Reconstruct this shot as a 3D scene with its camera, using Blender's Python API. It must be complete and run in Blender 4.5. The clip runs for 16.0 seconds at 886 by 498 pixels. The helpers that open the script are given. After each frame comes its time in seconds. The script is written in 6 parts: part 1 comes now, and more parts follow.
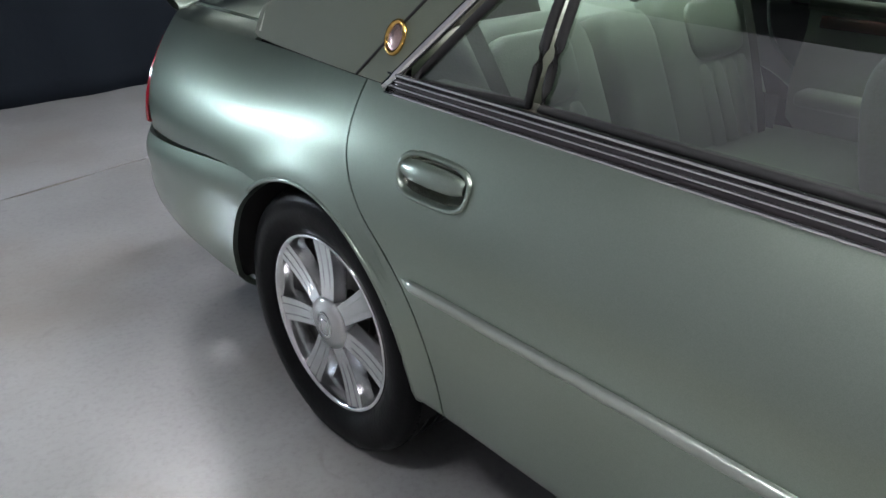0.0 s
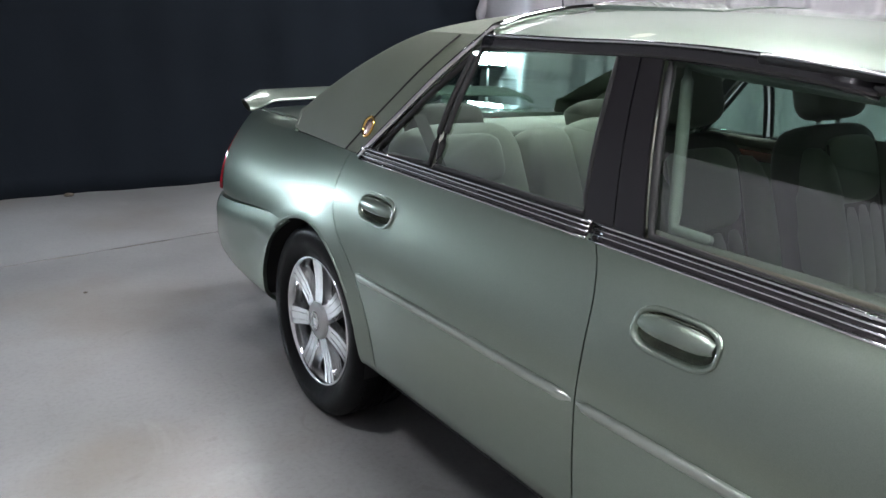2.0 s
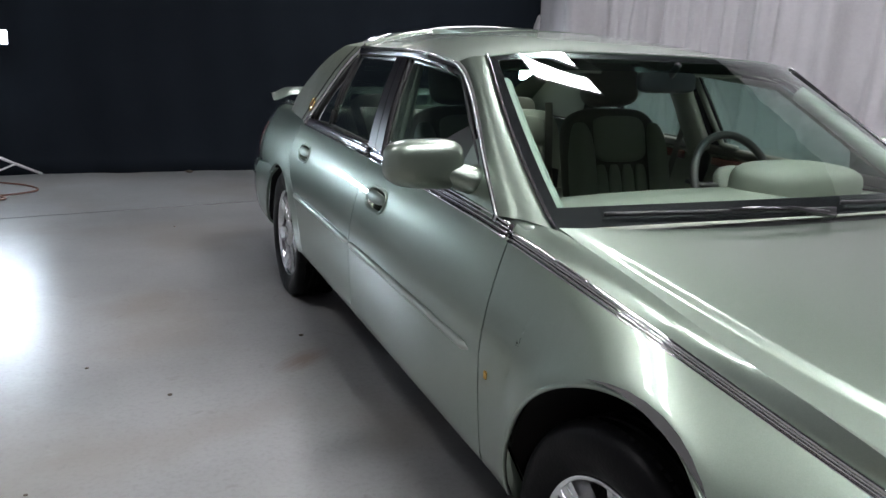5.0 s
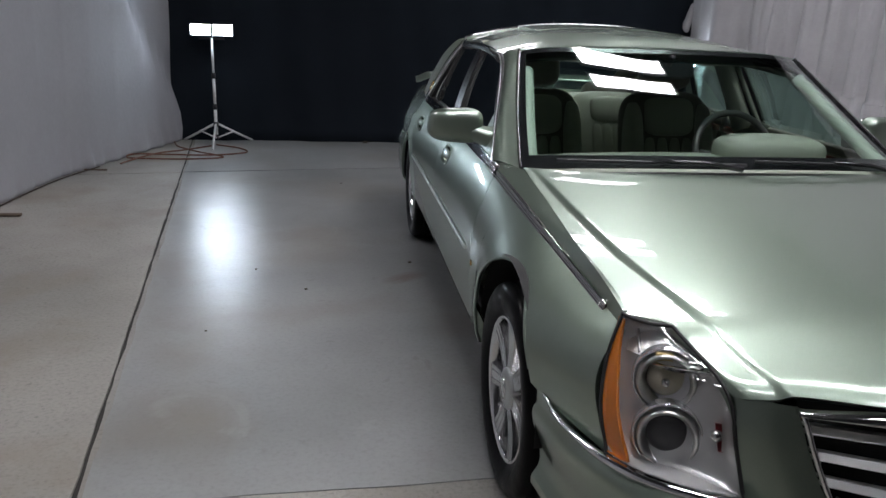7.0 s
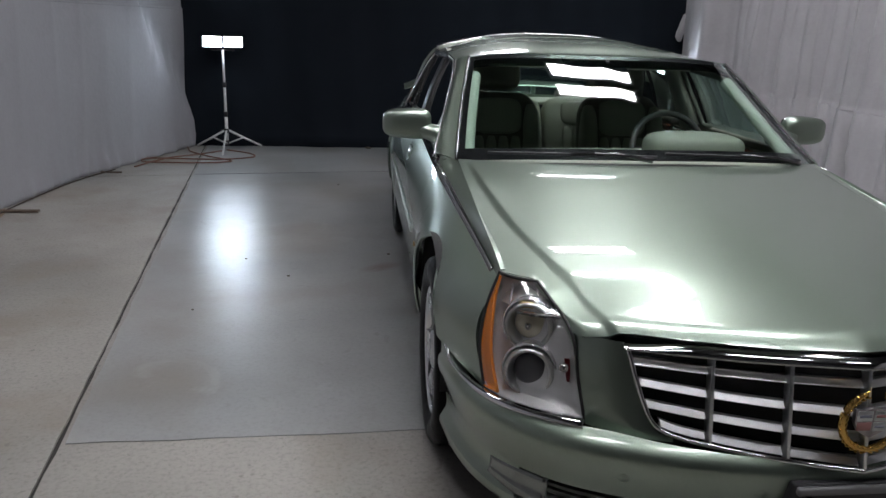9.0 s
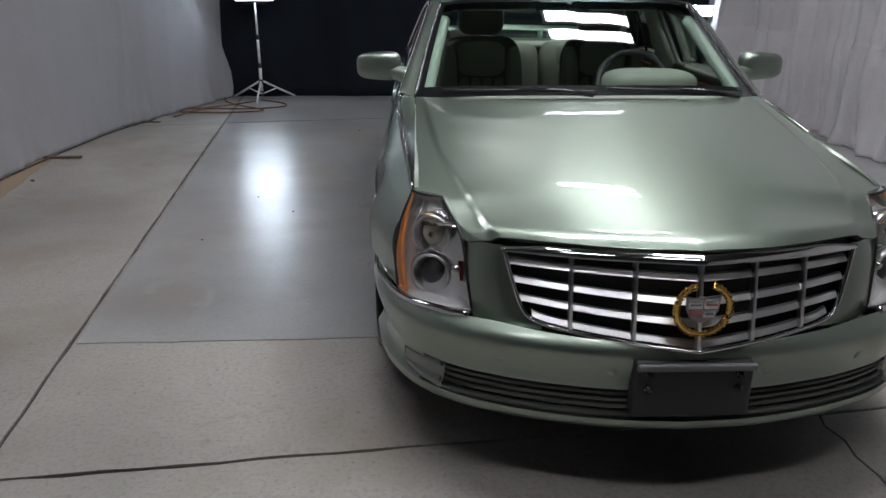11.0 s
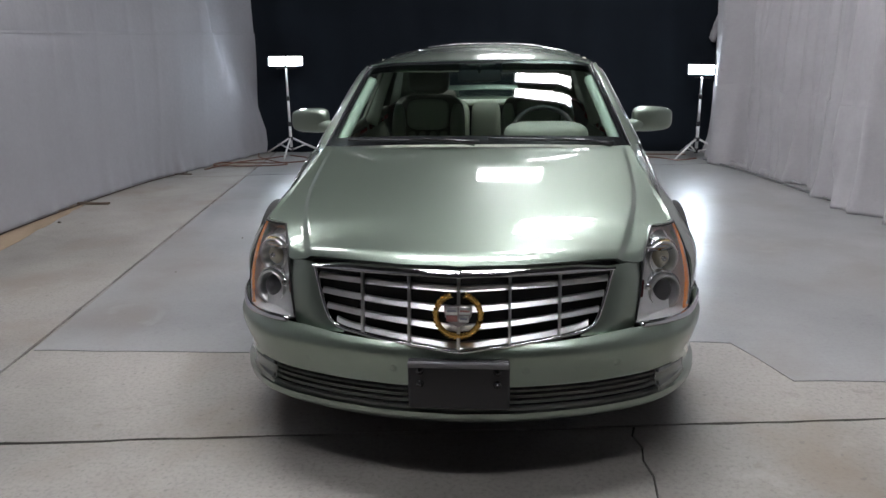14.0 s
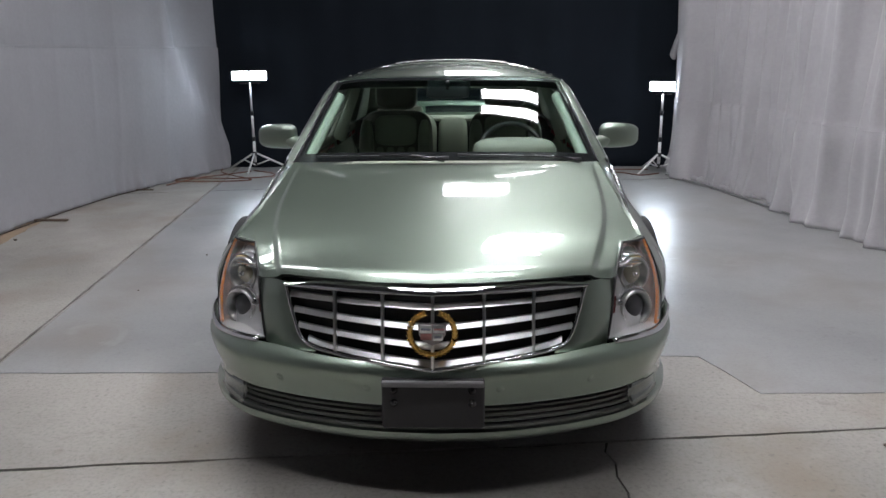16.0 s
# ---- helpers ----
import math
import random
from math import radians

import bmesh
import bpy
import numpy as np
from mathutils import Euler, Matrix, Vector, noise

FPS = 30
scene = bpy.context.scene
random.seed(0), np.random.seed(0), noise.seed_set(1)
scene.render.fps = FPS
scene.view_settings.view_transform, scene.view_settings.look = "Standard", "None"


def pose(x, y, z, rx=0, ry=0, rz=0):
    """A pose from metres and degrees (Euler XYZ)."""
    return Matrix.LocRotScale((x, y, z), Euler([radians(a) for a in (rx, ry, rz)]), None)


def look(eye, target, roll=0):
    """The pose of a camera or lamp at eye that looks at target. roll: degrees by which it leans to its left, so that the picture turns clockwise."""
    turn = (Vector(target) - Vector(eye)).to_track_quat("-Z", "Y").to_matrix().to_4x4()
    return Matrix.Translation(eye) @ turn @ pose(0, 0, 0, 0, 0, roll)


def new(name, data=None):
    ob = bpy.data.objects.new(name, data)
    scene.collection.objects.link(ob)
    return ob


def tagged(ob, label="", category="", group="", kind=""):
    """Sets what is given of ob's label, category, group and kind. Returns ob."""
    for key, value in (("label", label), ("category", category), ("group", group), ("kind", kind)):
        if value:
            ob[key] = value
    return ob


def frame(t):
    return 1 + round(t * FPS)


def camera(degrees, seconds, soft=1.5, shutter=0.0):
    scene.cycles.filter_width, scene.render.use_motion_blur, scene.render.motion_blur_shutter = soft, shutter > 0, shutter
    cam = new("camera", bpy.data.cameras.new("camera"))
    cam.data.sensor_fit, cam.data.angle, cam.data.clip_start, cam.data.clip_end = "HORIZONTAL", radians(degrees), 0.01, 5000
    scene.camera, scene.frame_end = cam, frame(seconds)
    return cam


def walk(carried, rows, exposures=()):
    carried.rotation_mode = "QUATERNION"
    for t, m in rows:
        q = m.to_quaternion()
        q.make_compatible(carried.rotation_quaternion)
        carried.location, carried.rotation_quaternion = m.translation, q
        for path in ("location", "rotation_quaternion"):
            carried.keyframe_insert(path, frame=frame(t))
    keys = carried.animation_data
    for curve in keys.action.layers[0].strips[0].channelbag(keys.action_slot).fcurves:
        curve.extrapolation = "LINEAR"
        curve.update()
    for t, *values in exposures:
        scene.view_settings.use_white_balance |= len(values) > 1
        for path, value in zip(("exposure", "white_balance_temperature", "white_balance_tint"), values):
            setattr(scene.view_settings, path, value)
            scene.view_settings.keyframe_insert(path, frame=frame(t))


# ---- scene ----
cam = camera(61.4, 16.0)
# seconds, eye, target, lean
PATH = [
    (0, (-1.729, 2.698, 1.33), (-0.532, 4.026, 0.433), -0.1),
    (0.5, (-1.888, 2.528, 1.342), (-0.655, 3.93, 0.624), 1.6),
    (1, (-1.978, 2.309, 1.354), (-0.708, 3.74, 0.773), 1.6),
    (1.5, (-1.97, 2.034, 1.361), (-0.751, 3.526, 0.826), 4.0),
    (2, (-1.995, 1.809, 1.36), (-0.864, 3.356, 0.789), 2.6),
    (2.5, (-2.026, 1.515, 1.357), (-0.991, 3.143, 0.83), 2.2),
    (3, (-1.983, 1.223, 1.353), (-0.998, 2.887, 0.842), 2.2),
    (3.5, (-1.961, 0.915, 1.367), (-1.038, 2.615, 0.857), 2.3),
    (4, (-1.973, 0.633, 1.36), (-1.094, 2.351, 0.838), 2.3),
    (4.5, (-1.885, 0.385, 1.374), (-1.038, 2.117, 0.841), 2.4),
    (4.7, (-1.825, 0.284, 1.372), (-0.993, 2.024, 0.842), 2.6),
    (7, (-1.459, -0.982, 1.464), (-1.163, 0.906, 0.873), 2.3),
    (7.5, (-1.419, -1.141, 1.475), (-1.188, 0.756, 0.886), 2.0),
    (8, (-1.338, -1.224, 1.476), (-1.089, 0.68, 0.916), 2.1),
    (10.5, (-0.897, -1.7, 1.459), (-0.783, 0.19, 0.815), 0.9),
    (11, (-0.76, -1.795, 1.476), (-0.7, 0.082, 0.787), 0.2),
    (11.5, (-0.616, -1.946, 1.474), (-0.609, -0.048, 0.845), -0.6),
    (12, (-0.443, -2.039, 1.482), (-0.493, -0.126, 0.898), -0.5),
    (12.5, (-0.218, -2.077, 1.484), (-0.355, -0.164, 0.917), -0.2),
    (13, (-0.123, -2.168, 1.491), (-0.337, -0.258, 0.938), -0.1),
    (13.5, (-0.023, -2.238, 1.49), (-0.286, -0.329, 0.958), -0.4),
    (14, (0.14, -2.239, 1.488), (-0.018, -0.32, 0.948), -0.8),
    (14.5, (0.161, -2.23, 1.501), (0.051, -0.311, 0.949), -0.9),
    (15, (0.116, -2.229, 1.504), (0.056, -0.304, 0.967), -1.1),
    (15.5, (0.096, -2.224, 1.498), (0.032, -0.292, 0.985), -0.8),
    (16, (0.108, -2.222, 1.494), (0.046, -0.287, 0.99), -0.4),
]
walk(cam, [(t, look(eye, aim, lean)) for t, eye, aim, lean in PATH],
     exposures=[(0.0, 0.88), (2.5, 0.86), (4.5, 0.56), (7.0, -0.18), (11.5, -0.24), (13.0, 0.06), (16.0, 0.14)])

# ---- world and light ----
world = bpy.data.worlds.new("world")
scene.world = world
world.use_nodes = True
world.node_tree.nodes["Background"].inputs[0].default_value = (0.6, 0.65, 0.7, 1)
world.node_tree.nodes["Background"].inputs[1].default_value = 0.02


# ---- small tools ----
def curve(xs, ys):
    """A smooth function through the points."""
    xs, ys = np.array(xs, float), np.array(ys, float)
    d = np.diff(ys) / np.diff(xs)
    h = np.diff(xs)
    m = np.empty(len(xs))
    m[0], m[-1] = d[0], d[-1]
    for i in range(1, len(xs) - 1):
        if d[i - 1] * d[i] <= 0:
            m[i] = 0.5 * (d[i - 1] * h[i] + d[i] * h[i - 1]) / (h[i] + h[i - 1])
        else:
            m[i] = (d[i - 1] * h[i] + d[i] * h[i - 1]) / (h[i] + h[i - 1])

    def f(x):
        x = min(max(x, xs[0]), xs[-1])
        i = min(int(np.searchsorted(xs, x, "right")) - 1, len(xs) - 2)
        i = max(i, 0)
        t = (x - xs[i]) / h[i]
        return float((2 * t**3 - 3 * t**2 + 1) * ys[i] + (t**3 - 2 * t**2 + t) * h[i] * m[i]
                     + (-2 * t**3 + 3 * t**2) * ys[i + 1] + (t**3 - t**2) * h[i] * m[i + 1])
    return f


def mix(a, b, t):
    return a + (b - a) * t


def smooth(t):
    t = min(max(t, 0.0), 1.0)
    return t * t * (3 - 2 * t)


def link(name, bm, mat, parent=None, label="", flat=False, angle=None):
    """Links a bmesh as one mesh object."""
    me = bpy.data.meshes.new(name)
    for f in bm.faces:
        f.smooth = not flat
    bm.to_mesh(me)
    bm.free()
    if angle and not flat:
        me.set_sharp_from_angle(angle=radians(angle))
    if mat:
        me.materials.append(mat)
    ob = new(name, me)
    if parent:
        ob.parent = parent
    if label:
        ob["label"] = label
    return ob


part = link


def empty(name, at=(0, 0, 0)):
    ob = new(name)
    ob.location = at
    ob.empty_display_size = 0.1
    return ob


def face_out(bm, ref):
    """Turns the whole sheet so that it looks away from ref."""
    bm.normal_update()
    ref = Vector(ref)
    if sum(f.normal.dot(f.calc_center_median() - ref) * f.calc_area() for f in bm.faces) < 0:
        bmesh.ops.reverse_faces(bm, faces=bm.faces[:])
    bm.normal_update()
    return bm


def sheet(fn, us, vs, bm=None, close_u=False):
    """A grid of faces over fn(u, v)."""
    bm = bm or bmesh.new()
    us, vs = list(us), list(vs)
    g = [[bm.verts.new(fn(u, v)) for u in us] for v in vs]
    n = len(us)
    for j in range(len(vs) - 1):
        for i in range(n if close_u else n - 1):
            k = (i + 1) % n
            q = [g[j][i], g[j][k], g[j + 1][k], g[j + 1][i]]
            bm.faces.new(q)
    return bm


def lin(n, a=0.0, b=1.0):
    return [a + (b - a) * i / n for i in range(n + 1)]


def rim_in(bm, depth):
    """Folds the open edge of a sheet inwards."""
    bm.normal_update()
    edges = [e for e in bm.edges if e.is_boundary]
    nor = {v: v.normal.copy() for e in edges for v in e.verts}
    co = {v: v.co.copy() for v in nor}
    ret = bmesh.ops.extrude_edge_only(bm, edges=edges)
    verts = [g for g in ret["geom"] if isinstance(g, bmesh.types.BMVert)]
    old = {tuple(round(c, 6) for c in p): nor[v] for v, p in co.items()}
    for v in verts:
        n = old.get(tuple(round(c, 6) for c in v.co))
        if n:
            v.co -= n * depth
    return bm


def box(x0, x1, y0, y1, z0, z1, bevel=0.0, seg=2, bm=None):
    tmp = bmesh.new()
    bmesh.ops.create_cube(tmp, size=1)
    for v in tmp.verts:
        v.co = Vector((mix(x0, x1, v.co.x + 0.5), mix(y0, y1, v.co.y + 0.5), mix(z0, z1, v.co.z + 0.5)))
    if bevel:
        bmesh.ops.bevel(tmp, geom=tmp.edges[:], offset=bevel, segments=seg, profile=0.5, affect="EDGES")
    return join(bm, tmp) if bm else tmp


def join(a, b):
    me = bpy.data.meshes.new("tmp")
    b.to_mesh(me)
    b.free()
    a.from_mesh(me)
    bpy.data.meshes.remove(me)
    return a


def moved(bm, m):
    bm.transform(m)
    return bm


def flip_x(bm):
    bm.transform(Matrix.Scale(-1, 4, (1, 0, 0)))
    bmesh.ops.reverse_faces(bm, faces=bm.faces[:])
    return bm


def cushion(size, e1=0.5, e2=0.5, n=24):
    """A rounded block of that full size round the origin."""
    def sp(c, e):
        return math.copysign(abs(c) ** e, c)

    def fn(u, v):
        a, b = u * 2 * math.pi, (v - 0.5) * math.pi
        return Vector((size[0] / 2 * sp(math.cos(b), e1) * sp(math.cos(a), e2),
                       size[1] / 2 * sp(math.cos(b), e1) * sp(math.sin(a), e2), size[2] / 2 * sp(math.sin(b), e1)))
    bm = sheet(fn, lin(n)[:-1], lin(n // 2), close_u=True)
    bmesh.ops.remove_doubles(bm, verts=bm.verts[:], dist=1e-5)
    return face_out(bm, (0, 0, 0))


def tube(points, r, n=8, closed=False, bm=None, squash=1.0):
    """A round bar along points; r a number or one per point."""
    pts = [Vector(p) for p in points]
    bm = bm or bmesh.new()
    rings, up = [], Vector((0, 0, 1))
    for i, p in enumerate(pts):
        a = pts[i - 1] if (i > 0 or closed) else p
        b = pts[(i + 1) % len(pts)] if (i < len(pts) - 1 or closed) else p
        d = (b - a).normalized()
        s = d.cross(up if abs(d.z) < 0.95 else Vector((1, 0, 0))).normalized()
        t = s.cross(d).normalized()
        ri = r[i] if isinstance(r, (list, tuple)) else r
        rings.append([bm.verts.new(p + (s * math.cos(k * 2 * math.pi / n) + t * math.sin(k * 2 * math.pi / n) * squash) * ri) for k in range(n)])
    m = len(rings)
    for i in range(m if closed else m - 1):
        a, b = rings[i], rings[(i + 1) % m]
        for k in range(n):
            bm.faces.new((a[k], b[k], b[(k + 1) % n], a[(k + 1) % n]))
    if not closed:
        bm.faces.new(rings[0])
        bm.faces.new(rings[-1][::-1])
    return bm


def lathe(prof, n=48, axis="x"):
    """Turns (radius, along) pairs round an axis."""
    def fn(u, v):
        r, x = prof[int(round(v * (len(prof) - 1)))]
        a = u * 2 * math.pi
        return Vector((x, r * math.cos(a), r * math.sin(a))) if axis == "x" else Vector((r * math.cos(a), r * math.sin(a), x))
    return sheet(fn, lin(n)[:-1], lin(len(prof) - 1), close_u=True)


def plate(outline, depth, direction):
    """A flat slab: the outline pushed along direction."""
    bm = bmesh.new()
    vs = [bm.verts.new(Vector(p)) for p in outline]
    f = bm.faces.new(vs)
    r = bmesh.ops.extrude_face_region(bm, geom=[f])
    bmesh.ops.translate(bm, verts=[g for g in r["geom"] if isinstance(g, bmesh.types.BMVert)], vec=Vector(direction) * depth)
    bmesh.ops.recalc_face_normals(bm, faces=bm.faces[:])
    return bm


# ---- materials ----
def nodes_of(name):
    m = bpy.data.materials.new(name)
    m.use_nodes = True
    nt = m.node_tree
    return m, nt, nt.nodes["Principled BSDF"]


def surface(name, col, rough=0.5, metal=0.0, var=0.0, scale=6.0, fine=0.0, fine_scale=80.0, bump=0.0, bump_scale=60.0, rough_var=0.0,
            coat=0.0, spec=0.5, sheen=0.0, col2=None, stretch=(1, 1, 1)):
    """Paint, cloth, leather and the like: colour and gloss that vary at two scales, with fine relief."""
    m, nt, b = nodes_of(name)
    N, L = nt.nodes, nt.links
    b.inputs["Metallic"].default_value = metal
    b.inputs["Roughness"].default_value = rough
    b.inputs["Specular IOR Level"].default_value = spec
    b.inputs["Coat Weight"].default_value = coat
    b.inputs["Coat Roughness"].default_value = 0.03
    b.inputs["Sheen Weight"].default_value = sheen
    b.inputs["Base Color"].default_value = (*col, 1)
    tc = N.new("ShaderNodeTexCoord")
    mp = N.new("ShaderNodeMapping")
    mp.inputs["Scale"].default_value = stretch
    L.new(tc.outputs["Object"], mp.inputs["Vector"])
    if var or fine:
        a = N.new("ShaderNodeTexNoise")
        a.inputs["Scale"].default_value, a.inputs["Detail"].default_value, a.inputs["Roughness"].default_value = scale, 6, 0.6
        L.new(mp.outputs[0], a.inputs["Vector"])
        c = N.new("ShaderNodeTexNoise")
        c.inputs["Scale"].default_value, c.inputs["Detail"].default_value = fine_scale, 3
        L.new(mp.outputs[0], c.inputs["Vector"])
        k = N.new("ShaderNodeMath")
        k.operation = "MULTIPLY_ADD"
        k.inputs[1].default_value, k.inputs[2].default_value = var * 2, 0.5 - var
        L.new(a.outputs[0], k.inputs[0])
        q = N.new("ShaderNodeMath")
        q.operation = "MULTIPLY_ADD"
        q.inputs[1].default_value = fine * 2
        L.new(c.outputs[0], q.inputs[0])
        q2 = N.new("ShaderNodeMath")
        q2.operation = "SUBTRACT"
        L.new(k.outputs[0], q2.inputs[0])
        q2.inputs[1].default_value = fine
        L.new(q2.outputs[0], q.inputs[2])
        r = N.new("ShaderNodeValToRGB")
        lo, hi = (col2 or [v * 0.45 for v in col]), [min(1, v * 1.55) for v in col]
        if col2:
            hi = [min(1, 2 * v - w) for v, w in zip(col, col2)]
            hi = [max(0, v) for v in hi]
        r.color_ramp.elements[0].color, r.color_ramp.elements[1].color = (*lo, 1), (*hi, 1)
        L.new(q.outputs[0], r.inputs[0])
        L.new(r.outputs[0], b.inputs["Base Color"])
        if rough_var:
            rr = N.new("ShaderNodeMapRange")
            rr.inputs["From Min"].default_value, rr.inputs["From Max"].default_value = 0.3, 0.7
            rr.inputs["To Min"].default_value, rr.inputs["To Max"].default_value = max(0.02, rough - rough_var), min(1, rough + rough_var)
            L.new(a.outputs[0], rr.inputs["Value"])
            L.new(rr.outputs[0], b.inputs["Roughness"])
    if bump:
        n = N.new("ShaderNodeTexNoise")
        n.inputs["Scale"].default_value, n.inputs["Detail"].default_value = bump_scale, 4
        L.new(mp.outputs[0], n.inputs["Vector"])
        bp = N.new("ShaderNodeBump")
        bp.inputs["Strength"].default_value, bp.inputs["Distance"].default_value = min(1, bump), 0.004
        L.new(n.outputs[0], bp.inputs["Height"])
        L.new(bp.outputs[0], b.inputs["Normal"])
    return m


def car_paint():
    """Green metallic lacquer: aligned flakes give a tight sheen, tilted ones a broad one, under a clear coat."""
    m, nt, b = nodes_of("green_metallic_paint")
    N, L = nt.nodes, nt.links
    c = N.new("ShaderNodeBsdfPrincipled")
    tc = N.new("ShaderNodeTexCoord")
    v = N.new("ShaderNodeTexVoronoi")
    v.inputs["Scale"].default_value = 900
    L.new(tc.outputs["Object"], v.inputs["Vector"])
    h = N.new("ShaderNodeSeparateColor")
    L.new(v.outputs["Color"], h.inputs[0])
    r = N.new("ShaderNodeValToRGB")
    r.color_ramp.elements[0].color, r.color_ramp.elements[1].color = (0.250, 0.302, 0.252, 1), (0.280, 0.336, 0.281, 1)
    L.new(h.outputs[0], r.inputs[0])
    n = N.new("ShaderNodeTexNoise")
    n.inputs["Scale"].default_value, n.inputs["Detail"].default_value = 3.0, 5
    L.new(tc.outputs["Object"], n.inputs["Vector"])
    mr = N.new("ShaderNodeMapRange")
    mr.inputs["To Min"].default_value, mr.inputs["To Max"].default_value = 0.015, 0.05
    L.new(n.outputs[0], mr.inputs["Value"])
    for sh, rough, metal in ((b, 0.28, 1.0), (c, 0.47, 1.0)):
        sh.inputs["Metallic"].default_value = metal
        sh.inputs["Roughness"].default_value = rough
        sh.inputs["Coat Weight"].default_value = 1.0
        L.new(mr.outputs[0], sh.inputs["Coat Roughness"])
        L.new(r.outputs[0], sh.inputs["Base Color"])
    mx = N.new("ShaderNodeMixShader")
    mx.inputs[0].default_value = 0.55
    L.new(b.outputs[0], mx.inputs[1])
    L.new(c.outputs[0], mx.inputs[2])
    L.new(mx.outputs[0], N["Material Output"].inputs[0])
    return m


def clear_glass(name, tint, ior=1.5, rough=0.0, gain=1.0):
    """A thin pane: a tinted see-through sheet with a mirror's gloss on it."""
    m = bpy.data.materials.new(name)
    m.use_nodes = True
    N, L = m.node_tree.nodes, m.node_tree.links
    N.clear()
    out, mx = N.new("ShaderNodeOutputMaterial"), N.new("ShaderNodeMixShader")
    t, g, f = N.new("ShaderNodeBsdfTransparent"), N.new("ShaderNodeBsdfGlossy"), N.new("ShaderNodeLayerWeight")
    f.inputs["Blend"].default_value = 0.5
    fifth, base = N.new("ShaderNodeMath"), N.new("ShaderNodeMath")
    fifth.operation, base.operation = "POWER", "MULTIPLY_ADD"
    low = ((ior - 1) / (ior + 1)) ** 2
    fifth.inputs[1].default_value, base.inputs[1].default_value, base.inputs[2].default_value = 5.0, 1 - low, low
    L.new(f.outputs["Facing"], fifth.inputs[0])
    L.new(fifth.outputs[0], base.inputs[0])
    t.inputs["Color"].default_value = (*tint, 1)
    g.inputs["Roughness"].default_value = rough
    g.inputs["Color"].default_value = (0.95, 0.97, 0.96, 1)
    k = N.new("ShaderNodeMath")
    k.operation = "MULTIPLY"
    k.use_clamp = True
    k.inputs[1].default_value = gain
    L.new(base.outputs[0], k.inputs[0])
    L.new(k.outputs[0], mx.inputs[0])
    L.new(t.outputs[0], mx.inputs[1])
    L.new(g.outputs[0], mx.inputs[2])
    L.new(mx.outputs[0], out.inputs[0])
    return m


def lamp_glow(name, col, power):
    m = bpy.data.materials.new(name)
    m.use_nodes = True
    N, L = m.node_tree.nodes, m.node_tree.links
    N.clear()
    out, e = N.new("ShaderNodeOutputMaterial"), N.new("ShaderNodeEmission")
    e.inputs[0].default_value, e.inputs[1].default_value = (*col, 1), power
    L.new(e.outputs[0], out.inputs[0])
    return m


